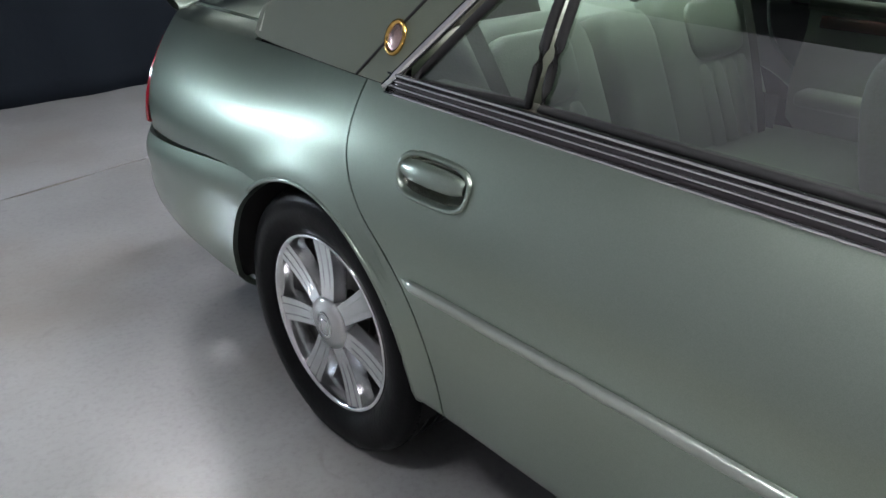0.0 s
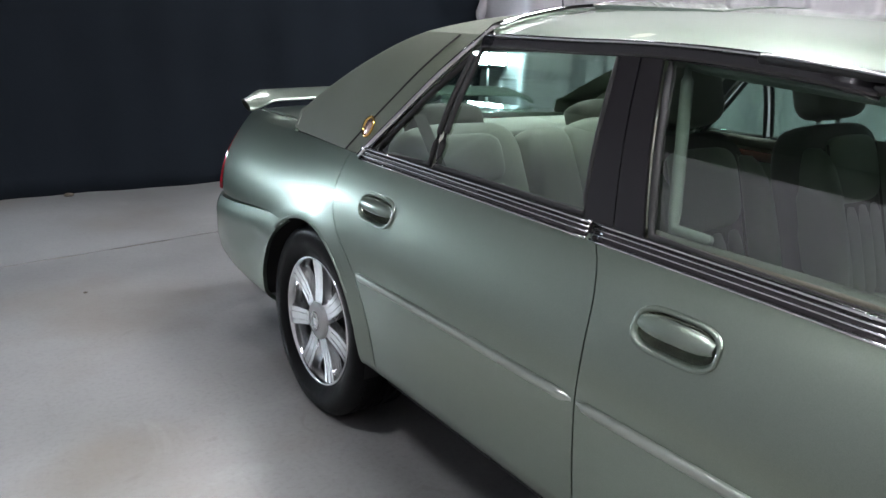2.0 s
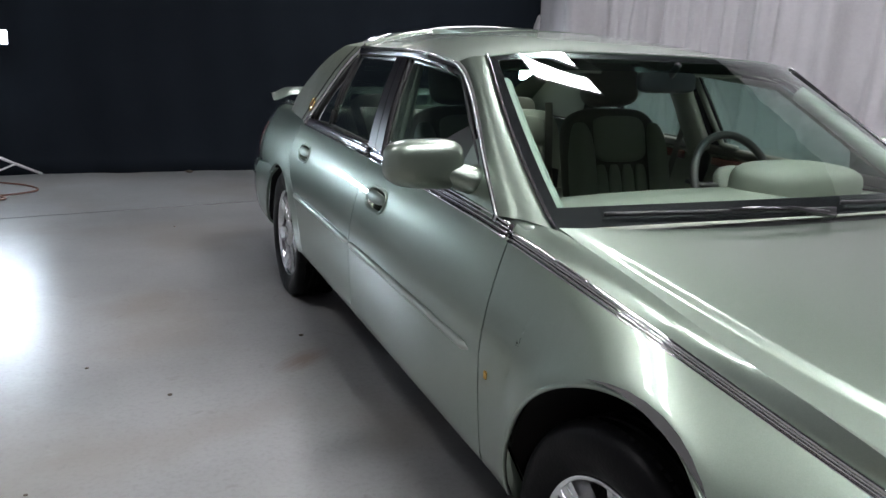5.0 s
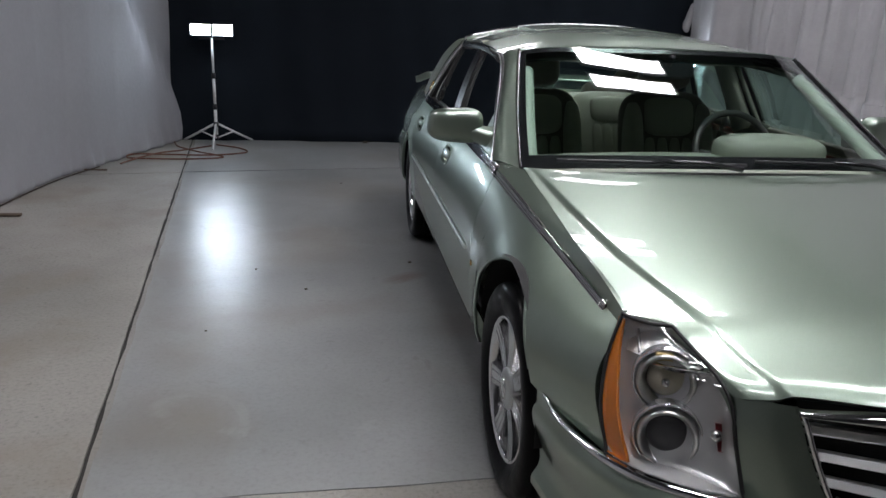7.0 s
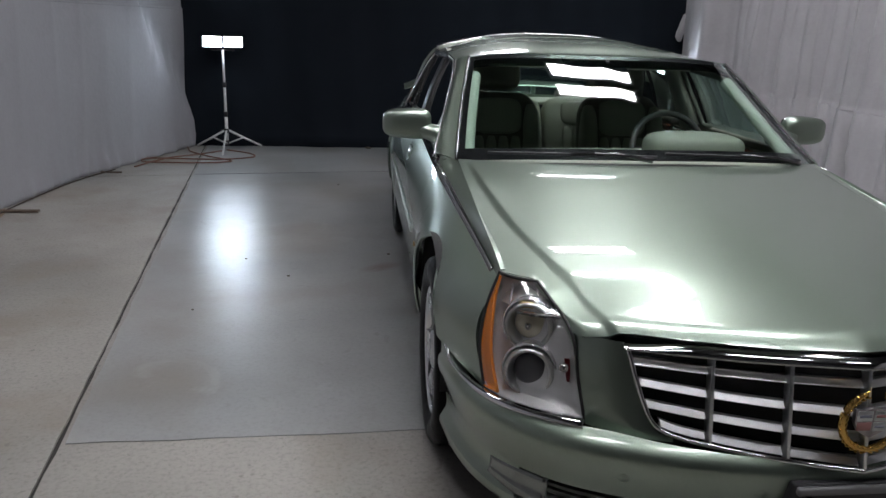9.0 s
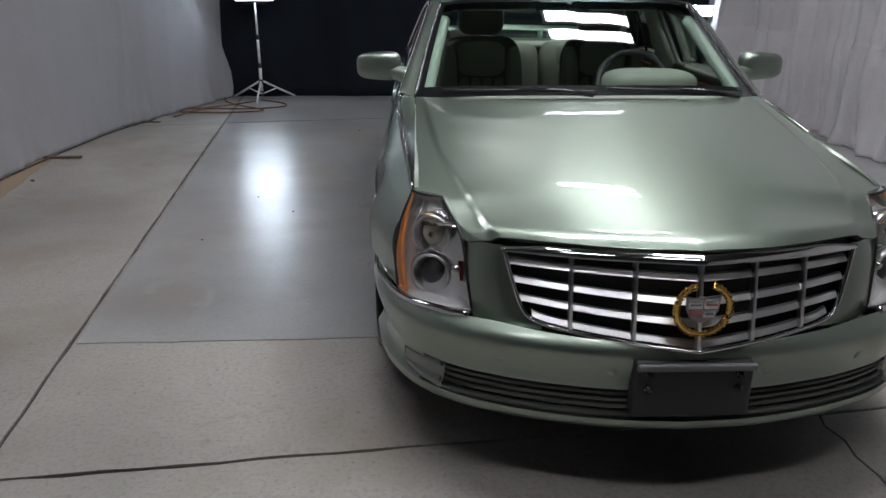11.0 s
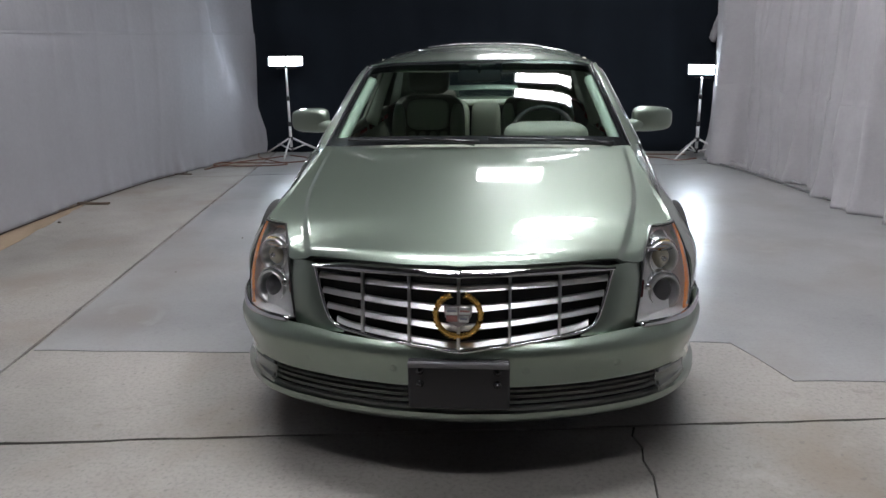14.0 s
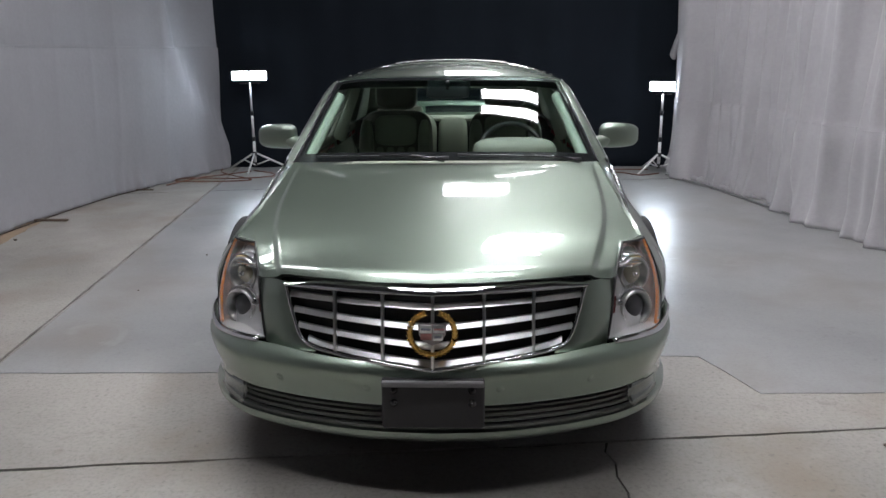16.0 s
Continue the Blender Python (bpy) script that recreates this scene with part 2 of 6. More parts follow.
def concrete(name, col, rough, stain, pits, seed=0.0, gloss_var=0.12, spec=0.5, speckle=0.85, ripple=14, lift=0.25, mark=None):
    """Trowelled concrete: broad clouds, brownish stains, speckle and pits."""
    m, nt, b = nodes_of(name)
    N, L = nt.nodes, nt.links
    tc = N.new("ShaderNodeTexCoord")
    mp = N.new("ShaderNodeMapping")
    mp.inputs["Location"].default_value = (seed, seed * 1.7, 0)
    L.new(tc.outputs["Object"], mp.inputs["Vector"])

    def noise_at(scale, detail, rough_=0.55, dist=0.0):
        n = N.new("ShaderNodeTexNoise")
        n.inputs["Scale"].default_value, n.inputs["Detail"].default_value = scale, detail
        n.inputs["Roughness"].default_value, n.inputs["Distortion"].default_value = rough_, dist
        L.new(mp.outputs[0], n.inputs["Vector"])
        return n.outputs[0]

    def ramp(src, stops):
        r = N.new("ShaderNodeValToRGB")
        while len(r.color_ramp.elements) < len(stops):
            r.color_ramp.elements.new(0.5)
        for e, (p, c) in zip(r.color_ramp.elements, stops):
            e.position, e.color = p, (*c, 1)
        L.new(src, r.inputs[0])
        return r.outputs[0]

    def blend(kind, fac, a, c):
        x = N.new("ShaderNodeMix")
        x.data_type, x.blend_type = "RGBA", kind
        x.inputs[0].default_value = fac if isinstance(fac, float) else 1
        if not isinstance(fac, float):
            L.new(fac, x.inputs[0])
        L.new(a, x.inputs[6])
        L.new(c, x.inputs[7])
        return x.outputs[2]
    broad = ramp(noise_at(0.7, 5, 0.5, 0.2), [(0.28, [v * 0.70 for v in col]), (0.5, col), (0.74, [min(1, v * 1.2) for v in col])])
    spots = ramp(noise_at(55, 4, 0.7), [(0.32, (0.72,) * 3), (0.5, (1,) * 3), (0.7, (1.08,) * 3)])
    c1 = blend("MULTIPLY", speckle, broad, spots)
    dirt = ramp(noise_at(1.3, 5, 0.5, 0.2), [(0.5, (0, 0, 0)), (0.75, (stain,) * 3)])
    brown = N.new("ShaderNodeRGB")
    brown.outputs[0].default_value = (col[0] * 0.72, col[1] * 0.62, col[2] * 0.52, 1)
    c2 = blend("MIX", dirt, c1, brown.outputs[0])
    scuff = ramp(noise_at(5.0, 7, 0.62, 1.4), [(0.63, (0, 0, 0)), (0.70, (0.45,) * 3)])
    dark = N.new("ShaderNodeRGB")
    dark.outputs[0].default_value = (col[0] * 0.6, col[1] * 0.57, col[2] * 0.53, 1)
    c2 = blend("MIX", scuff, c2, dark.outputs[0])
    worn = ramp(noise_at(2.2, 8, 0.66, 0.8), [(0.60, (0, 0, 0)), (0.72, (0.35,) * 3)])
    pale = N.new("ShaderNodeRGB")
    pale.outputs[0].default_value = (*[min(1, v * 1.35) for v in col], 1)
    c2 = blend("MIX", worn, c2, pale.outputs[0])
    pit = ramp(noise_at(34, 2, 0.5), [(0.66, (0, 0, 0)), (0.7, (pits,) * 3)])
    grey = N.new("ShaderNodeRGB")
    grey.outputs[0].default_value = (*[v * 0.45 for v in col], 1)
    c3 = blend("MIX", pit, c2, grey.outputs[0])
    if mark:
        # one scuffed rust-brown stain
        mq = N.new("ShaderNodeMapping")
        mq.vector_type = "TEXTURE"
        mq.inputs["Location"].default_value, mq.inputs["Rotation"].default_value, mq.inputs["Scale"].default_value = (mark[0], mark[1], 0), (0, 0, radians(mark[4])), (mark[2], mark[3], 1)
        L.new(tc.outputs["Object"], mq.inputs["Vector"])
        sp = N.new("ShaderNodeTexGradient")
        sp.gradient_type = "SPHERICAL"
        L.new(mq.outputs[0], sp.inputs["Vector"])
        st = N.new("ShaderNodeTexNoise")
        st.inputs["Scale"].default_value, st.inputs["Detail"].default_value = 3.0, 4
        sq = N.new("ShaderNodeMapping")
        sq.inputs["Scale"].default_value = (0.5, 4.0, 1)
        L.new(mq.outputs[0], sq.inputs["Vector"])
        L.new(sq.outputs[0], st.inputs["Vector"])
        pr = N.new("ShaderNodeMath")
        pr.operation = "MULTIPLY"
        L.new(sp.outputs["Fac"], pr.inputs[0])
        L.new(st.outputs[0], pr.inputs[1])
        rust = N.new("ShaderNodeRGB")
        rust.outputs[0].default_value = (0.13, 0.085, 0.055, 1)
        c3 = blend("MIX", ramp(pr.outputs[0], [(0.08, (0, 0, 0)), (0.40, (0.75,) * 3)]), c3, rust.outputs[0])
    L.new(c3, b.inputs["Base Color"])
    mr = N.new("ShaderNodeMapRange")
    mr.inputs["From Min"].default_value, mr.inputs["From Max"].default_value = 0.3, 0.7
    mr.inputs["To Min"].default_value, mr.inputs["To Max"].default_value = rough - gloss_var, rough + gloss_var
    L.new(noise_at(1.9, 4, 0.55), mr.inputs["Value"])
    L.new(mr.outputs[0], b.inputs["Roughness"])
    bp = N.new("ShaderNodeBump")
    bp.inputs["Strength"].default_value, bp.inputs["Distance"].default_value = lift, 0.004
    L.new(noise_at(ripple, 8, 0.7), bp.inputs["Height"])
    L.new(bp.outputs[0], b.inputs["Normal"])
    b.inputs["Specular IOR Level"].default_value = spec
    return m


PAINT = car_paint()
VINYL = surface("green_vinyl", (0.085, 0.10, 0.07), 0.55, var=0.08, scale=3, bump=0.35, bump_scale=420, rough_var=0.06)
CHROME = surface("chrome", (0.86, 0.87, 0.88), 0.07, metal=1, var=0.04, scale=20)
SATIN = surface("satin_silver", (0.62, 0.63, 0.63), 0.28, metal=1, var=0.05, scale=30)
SHIELD_GREY = surface("dull_shield_metal", (0.34, 0.31, 0.32), 0.30, metal=1, var=0.06, scale=40)
GRILLE_CHROME = surface("grille_chrome", (0.92, 0.92, 0.92), 0.30, metal=0.85, var=0.05, scale=30)
WHEEL_CHROME = surface("wheel_chrome", (0.90, 0.91, 0.93), 0.17, metal=1, var=0.06, scale=25, rough_var=0.05)
GOLD = surface("gold_plate", (0.66, 0.41, 0.12), 0.18, metal=1, var=0.1, scale=60)
BAR_SATIN = surface("dark_satin_bar", (0.34, 0.36, 0.33), 0.35, metal=0.6, var=0.1, scale=20)
CUP = surface("satin_recess", (0.30, 0.33, 0.28), 0.24, metal=0.85, var=0.1, scale=20)
TRIM_DARK = surface("dark_satin_trim", (0.045, 0.04, 0.043), 0.2, metal=0.3, var=0.08, scale=8, coat=0.5)
BLACK_PLASTIC = surface("black_plastic", (0.018, 0.018, 0.02), 0.45, var=0.1, scale=12, bump=0.15, bump_scale=300)
GREY_PLASTIC = surface("dark_grey_plastic", (0.022, 0.022, 0.025), 0.5, var=0.12, scale=9, bump=0.25, bump_scale=350)
BLACK_GLOSS = surface("black_gloss", (0.012, 0.011, 0.013), 0.2, var=0.08, scale=8, coat=0.6)
PILLAR_BLACK = surface("satin_black_paint", (0.010, 0.009, 0.011), 0.32, var=0.08, scale=8)
SEAL = surface("black_rubber_seal", (0.012, 0.012, 0.012), 0.6, var=0.1, scale=30)
# underbody black, also for sheets that stand in for deep shade
UNDER = surface("underbody_and_shade_black", (0.01, 0.01, 0.01), 0.85, var=0.2, scale=10)
TYRE = surface("tyre_rubber", (0.005, 0.005, 0.0055), 0.38, var=0.15, scale=14, bump=0.15, bump_scale=120, rough_var=0.1)
TYRE.node_tree.nodes["Principled BSDF"].inputs["Specular IOR Level"].default_value = 0.07
LEATHER = surface("pale_green_leather", (0.27, 0.285, 0.22), 0.5, var=0.08, scale=5, bump=0.3, bump_scale=180, rough_var=0.06)
LEATHER_DARK = surface("olive_brown_leather", (0.105, 0.102, 0.076), 0.55, var=0.1, scale=6, bump=0.3, bump_scale=200)
DASH = surface("grey_green_soft_plastic", (0.20, 0.215, 0.175), 0.6, var=0.06, scale=5, bump=0.25, bump_scale=260)
LINER = surface("pale_headliner_cloth", (0.40, 0.42, 0.35), 0.9, var=0.06, scale=4, bump=0.3, bump_scale=400)
PILLAR_TRIM = surface("pale_mint_trim", (0.26, 0.32, 0.26), 0.6, var=0.05, scale=5, bump=0.2, bump_scale=300)
CARPET = surface("dark_carpet", (0.05, 0.055, 0.045), 0.95, var=0.2, scale=40)
WOOD = surface("dark_red_wood", (0.11, 0.03, 0.018), 0.2, var=0.3, scale=7, stretch=(1, 0.2, 6), coat=0.7)
WHEEL_RIM = surface("dark_leather_wheel", (0.05, 0.048, 0.045), 0.4, var=0.15, scale=12)
AMBER = surface("amber_plastic", (0.75, 0.20, 0.02), 0.25, var=0.12, scale=40, stretch=(1, 1, 8))
RED_DULL = surface("dull_red_plastic", (0.16, 0.015, 0.02), 0.3, var=0.2, scale=50)
RED_LENS = surface("red_lens", (0.35, 0.008, 0.02), 0.15, var=0.15, scale=50, coat=0.8)
LAMP_GREY = surface("headlamp_bowl", (0.74, 0.74, 0.75), 0.22, metal=0.45, var=0.06, scale=14)
LAMP_TOP = surface("bright_reflector", (0.95, 0.95, 0.95), 0.30, metal=0.9, var=0.05, scale=14)
LAMP_TUB = surface("lamp_tub_silver", (0.62, 0.62, 0.64), 0.16, metal=0.75, var=0.08, scale=20)
BULB_AMBER = surface("pale_amber_cap", (0.62, 0.48, 0.22), 0.3, var=0.1, scale=40)
LENS_TAN = surface("pale_tan_lens", (0.58, 0.54, 0.42), 0.12, metal=0.3, var=0.1, scale=30, coat=0.6)
LENS_DARK = surface("projector_lens", (0.028, 0.028, 0.032), 0.30, var=0.1, scale=20)
FOG_LENS = surface("fog_lamp_lens", (0.26, 0.28, 0.265), 0.2, metal=0.8, var=0.1, scale=30)
ENAMEL_RED = surface("red_enamel", (0.34, 0.16, 0.15), 0.25, var=0.1, scale=60)
ENAMEL_BLUE = surface("blue_grey_enamel", (0.22, 0.23, 0.28), 0.25, var=0.1, scale=60)
GLASS = clear_glass("tinted_glass", (0.53, 0.70, 0.64), gain=4.0)
REAR_GLASS = clear_glass("rear_glass", (0.66, 0.78, 0.73), gain=0.5)
SHIELD = clear_glass("windscreen_glass", (0.72, 0.84, 0.79), gain=1.4)
COVER = clear_glass("lamp_cover", (0.93, 0.93, 0.92), gain=1.3)
CURTAIN = surface("grey_muslin", (0.365, 0.355, 0.368), 0.9, var=0.20, scale=1.1, fine=0.06, fine_scale=30, bump=0.5, bump_scale=45, sheen=0.15)
CURTAIN_L = surface("grey_cloth_wall", (0.285, 0.28, 0.298), 0.9, var=0.14, scale=0.8, fine=0.05, fine_scale=24, bump=0.5, bump_scale=25, sheen=0.1)
BLACK_CLOTH = surface("black_cloth", (0.0085, 0.0115, 0.0160), 0.9, var=0.25, scale=1.2, bump=0.5, bump_scale=12)
BLACK_CLOTH.node_tree.nodes["Principled BSDF"].inputs["Specular IOR Level"].default_value = 0.12
CEILING = surface("dark_ceiling", (0.05, 0.05, 0.052), 0.9, var=0.2, scale=1.0)
POLE = surface("white_painted_steel", (0.75, 0.75, 0.74), 0.35, var=0.06, scale=9)
CORD = surface("orange_brown_cord", (0.15, 0.062, 0.038), 0.6, var=0.15, scale=20)
GAP_SHADE = surface("dark_brown_gap_shade", (0.045, 0.03, 0.022), 0.7, var=0.15, scale=20)
JOINT = surface("joint_dirt", (0.03, 0.028, 0.025), 0.9, var=0.3, scale=20)
BARE = concrete("bare_concrete", (0.290, 0.275, 0.252), 0.55, 0.9, 0.45, 3.0)
COATED = concrete("grey_coated_concrete", (0.262, 0.266, 0.264), 0.31, 0.75, 0.10, 11.0, 0.035, 0.75, 0.45, 6, 0.16, (-1.03, 3.13, 0.22, 0.10, 35))
# ---- the room ----
DARK_WALL = surface("dark_painted_block", (0.05, 0.05, 0.055), 0.8, var=0.15, scale=1)
HIGH = 4.2
left_line = [curve([0, 0.14, 0.26, 0.36, 0.45, 0.6, 0.8, 1.0], c) for c in
             ([-3.18, -3.58, -3.86, -3.96, -4.0, -4.02, -4.02, -4.02], [8.05, 6.70, 5.75, 4.85, 4.0, 2.0, -2.0, -6.0])]
right_line = [curve([0, 0.12, 0.25, 0.45, 0.7, 1.0], c) for c in
              ([2.87, 2.76, 2.98, 3.12, 3.27, 3.40], [8.05, 7.15, 6.68, 6.10, 5.40, 4.45])]
front_line = [curve([0, 0.008, 0.03, 0.065, 0.12, 0.16, 0.32, 0.62, 1.0], c) for c in
              ([3.24, 3.15, 3.15, 3.22, 3.37, 3.44, 3.80, 4.0, 4.0], [4.99, 4.98, 4.80, 4.42, 3.86, 3.50, 1.5, -2.0, -6.0])]


def wall_sheet(name, line, top, amp, waves, mat, seed, label, hem=None, thick=0.02, run=1.0, tuck=None):
    """A hanging cloth wall along a plan line: soft folds that fade upwards, a hem that gathers on the floor."""
    rnd = random.Random(seed)
    ph = [rnd.uniform(0, 6.28) for _ in range(6)]

    def fn(u, v):
        x, y = line[0](u), line[1](u)
        e = 0.003
        tx, ty = line[0](min(1, u + e)) - line[0](max(0, u - e)), line[1](min(1, u + e)) - line[1](max(0, u - e))
        n = math.hypot(tx, ty)
        nx, ny = -ty / n, tx / n
        z = v * top
        f = amp * (math.sin(u * waves + ph[0] + 0.4 * math.sin(z * 1.3)) + 0.6 * math.sin(u * waves * 1.9 + ph[1] + 0.5 * z) + 0.35 * math.sin(u * waves * 3.7 + ph[2]))
        f += amp * 0.5 * noise.noise(Vector((u * 40 * run, z * 1.2, seed))) + 0.02 * noise.noise(Vector((u * 14 * run, z * 0.9, seed + 4)))
        pleat = 1 - abs(noise.noise(Vector((u * 22 * run + 0.5 * math.sin(z * 0.7), z * 0.22, seed + 9))))
        f += amp * 1.7 * pleat ** 7
        f *= mix(1.1, 0.75, v)
        f += 0.05 * (1 - smooth(z / 0.25)) * (0.6 + 0.9 * noise.noise(Vector((u * 60 * run, 0, seed))))
        if hem and z > hem:
            f -= 0.012
        if tuck:
            at = tuck(z) + 0.006 * noise.noise(Vector((0, z * 2.3, seed)))
            f += 0.03 * math.exp(-((u - at - 0.012) / 0.012) ** 2) * (0.5 + 0.5 * noise.noise(Vector((3, z * 1.7, seed))))
            f -= 0.065 * smooth((at - u) / 0.010)
            f += 0.016 * (1 - smooth(z / 0.55)) * noise.noise(Vector((u * 75 + 0.8 * z, z * 1.5, seed + 2)))
        s = 1 if nx * (0 - x) + ny * (2 - y) > 0 else -1
        dz = 0.012 * abs(noise.noise(Vector((u * 90, 3.1, seed)))) if v == 0 else 0
        return Vector((x + s * nx * f, y + s * ny * f, z + dz + 0.002))
    vs = [0, 0.01, 0.03, 0.06, 0.1] + lin(14, 0.14, 1.0)
    if hem:
        vs = sorted(vs + [hem / top - 0.002, hem / top + 0.002])
    bm = sheet(fn, lin(360), vs)
    face_out(bm, (0, 40, 1))
    bm.normal_update()
    ob = link(name, bm, mat)
    md = ob.modifiers.new("thickness", "SOLIDIFY")
    md.thickness, md.offset = thick, 0
    if hem:
        seam = [fn(u, hem / top - 0.003) for u in lin(360, 0.0, 0.75)]
        lift = [(p - Vector((1.0, 0, 0)) * math.copysign(0.012, p.x)) for p in seam]
        link("seam", tube(lift, 0.004, 6), mat, ob)
    return tagged(ob, label, "wall", kind="structure")


LEFT_TOP, RIGHT_TOP = 3.17, 3.6
wall_sheet("wall_left", left_line, LEFT_TOP, 0.004, 28, CURTAIN_L, 2, "smooth grey cloth wall curving towards the black backdrop", hem=1.60, tuck=curve([0, 0.3, 0.85, 1.2, 2.0, 3.2], [-0.03, -0.005, 0.040, 0.075, 0.106, 0.118]))
wall_sheet("wall_right", right_line, RIGHT_TOP, 0.060, 30, CURTAIN, 5, "light grey muslin curtain hanging in folds", hem=0.92, run=0.27)
wall_sheet("wall_right_front", front_line, RIGHT_TOP, 0.058, 92, CURTAIN, 8, "light grey muslin curtain overlapping the next length", hem=0.90, run=0.8)


def back(u, v):
    x = mix(-3.35, 2.95, u)
    z = v * 3.3
    return Vector((x, 8.04 + 0.018 * math.sin(x * 5.1) + 0.012 * math.sin(x * 12.3 + z) + 0.012 * noise.noise(Vector((x * 2, z, 7))) - 0.03 * (1 - smooth(z / 0.12)), z + 0.002))


ob = tagged(link("wall_back", face_out(sheet(back, lin(160), lin(24)), (0, 20, 1)), BLACK_CLOTH), "black cloth backdrop hanging to the floor", "backdrop", kind="structure")
md = ob.modifiers.new("thickness", "SOLIDIFY")
md.thickness, md.offset = 0.02, 0
for name, c in (("wall_outer_left", (-4.6, -4.5, -6.2, 10.7)), ("wall_outer_right", (4.5, 4.6, -6.2, 10.7)), ("wall_outer_back", (-4.5, 4.5, 10.6, 10.7))):
    tagged(link(name, box(*c, 0, HIGH), DARK_WALL, flat=True), "plain dark wall behind the curtains", "wall", kind="structure")
tagged(link("wall_front", box(-4.5, 4.5, -6.2, -6.1, 0, HIGH), DARK_WALL, flat=True), "plain dark wall behind the camera", "wall", kind="structure")
tagged(link("ceiling", box(-4.6, 4.6, -6.2, 10.7, HIGH, HIGH + 0.1), CEILING, flat=True), "plain dark ceiling", "ceiling", kind="structure")

# floor: slabs with open joints, a grey coating over part of them
floor = tagged(link("floor", box(-4.6, 4.6, -6.2, 10.7, -0.12, -0.012), JOINT, flat=True), "worn concrete floor with cracked joints", "floor", kind="structure")


def slab(name, pts, mat, top, depth, rough_edge=0.004, seed=1):
    """A flat slab with slightly ragged edges."""
    rnd = random.Random(seed)
    out = []
    for i, a in enumerate(pts):
        b = pts[(i + 1) % len(pts)]
        n = max(1, int(math.hypot(b[0] - a[0], b[1] - a[1]) / 0.12))
        for k in range(n):
            j = rough_edge if k else 0
            out.append((mix(a[0], b[0], k / n) + rnd.uniform(-j, j), mix(a[1], b[1], k / n) + rnd.uniform(-j, j), top))
    return link(name, plate(out, depth, (0, 0, -1)), mat, floor, flat=True)


def long_x(y):
    """The lengthwise joint to the right-hand side of the car."""
    return -2.125 - 0.1155 * y


def cross_y(x):
    return 0.402 + 0.11 * x


def far_y(x):
    return 6.555 + 0.15 * x


g = 0.008
slab("slab", [(long_x(0.17) + g, cross_y(-2.14) + g), (4.45, cross_y(4.45) + g), (4.45, far_y(4.45) - g), (long_x(6.12) + g, far_y(-2.83) - g)], BARE, 0.0, 0.01, seed=1)
slab("slab", [(-4.5, cross_y(-4.5) + g), (long_x(0.17) - g, cross_y(-2.15) + g), (long_x(6.12) - g, far_y(-2.85) - g), (-4.5, far_y(-4.5) - g)], BARE, 0.0, 0.01, seed=2)
slab("slab", [(long_x(6.12) + g, far_y(-2.83) + g), (4.45, far_y(4.45) + g), (4.45, 8.5), (long_x(8.5) + g, 8.5)], BARE, 0.0, 0.01, seed=3)
slab("slab", [(-4.5, far_y(-4.5) + g), (long_x(6.12) - g, far_y(-2.85) + g), (long_x(8.5) - g, 8.5), (-4.5, 8.5)], BARE, 0.0, 0.01, seed=4)
slab("slab", [(-4.5, -6.1), (long_x(-6.1) - g, -6.1), (long_x(0.14) - g, cross_y(-2.15) - g), (-4.5, cross_y(-4.5) - g)], BARE, 0.0, 0.01, seed=5)
# the slab under the nose has an extra crack
ck = [(0.665, 0.468), (0.648, 0.40), (0.672, 0.31), (0.660, 0.22), (0.678, 0.12), (0.668, 0.0), (0.70, -0.3), (0.69, -1.0), (0.75, -6.1)]
slab("slab", [(long_x(-6.1) + g, -6.1)] + [(x - 0.004, y) for x, y in ck[::-1]] + [(0.66, cross_y(0.66) - g), (long_x(0.14) + g, cross_y(-2.14) - g)], BARE, 0.0, 0.01, 0.006, seed=6)
slab("slab", [(x + 0.004, y) for x, y in ck[1:]] + [(4.45, -6.1), (4.45, cross_y(4.45) - g), (0.672, cross_y(0.67) - g)], BARE, 0.0, 0.01, 0.006, seed=7)
coat = [(long_x(1.09) + 0.03, 1.085), (-1.6, 1.10), (-1.05, 1.115), (-0.4, 1.13), (0.6, 1.33), (1.17, 1.35), (1.287, 1.34), (1.36, 1.16), (1.441, 0.915), (2.03, 0.94), (4.44, 1.2), (4.44, far_y(4.44) - 0.01), (long_x(6.12) + 0.03, far_y(-2.8) - 0.012)]
slab("floor_coating", coat, COATED, 0.004, 0.0038, 0.006, seed=9)
slab("floor_coating", [(long_x(6.2) + 0.04, far_y(-2.8) + 0.012), (4.44, far_y(4.44) + 0.012), (4.44, 8.45), (long_x(8.45) + 0.04, 8.45)], COATED, 0.004, 0.0038, 0.006, seed=10)

# ceiling lights: bright flat panels, most of which show in the bonnet and the screen
TUBE = lamp_glow("panel_light", (0.98, 0.97, 1.02), 47.0)


def make_panel(x, y, w, l):
    lamp = tagged(empty("ceiling_light_or_fill", (x, y, HIGH - 0.02)), "white flat ceiling light panel in a metal frame, mirrored in the car or added as fill", "ceiling light", "ceiling lights")
    part("light_frame", box(-w / 2 - 0.03, w / 2 + 0.03, -l / 2 - 0.03, l / 2 + 0.03, -0.05, 0.02, 0.004, 1), POLE, lamp, flat=True)
    part("diffuser", box(-w / 2, w / 2, -l / 2, l / 2, -0.058, -0.052), TUBE, lamp, flat=True)
    return lamp


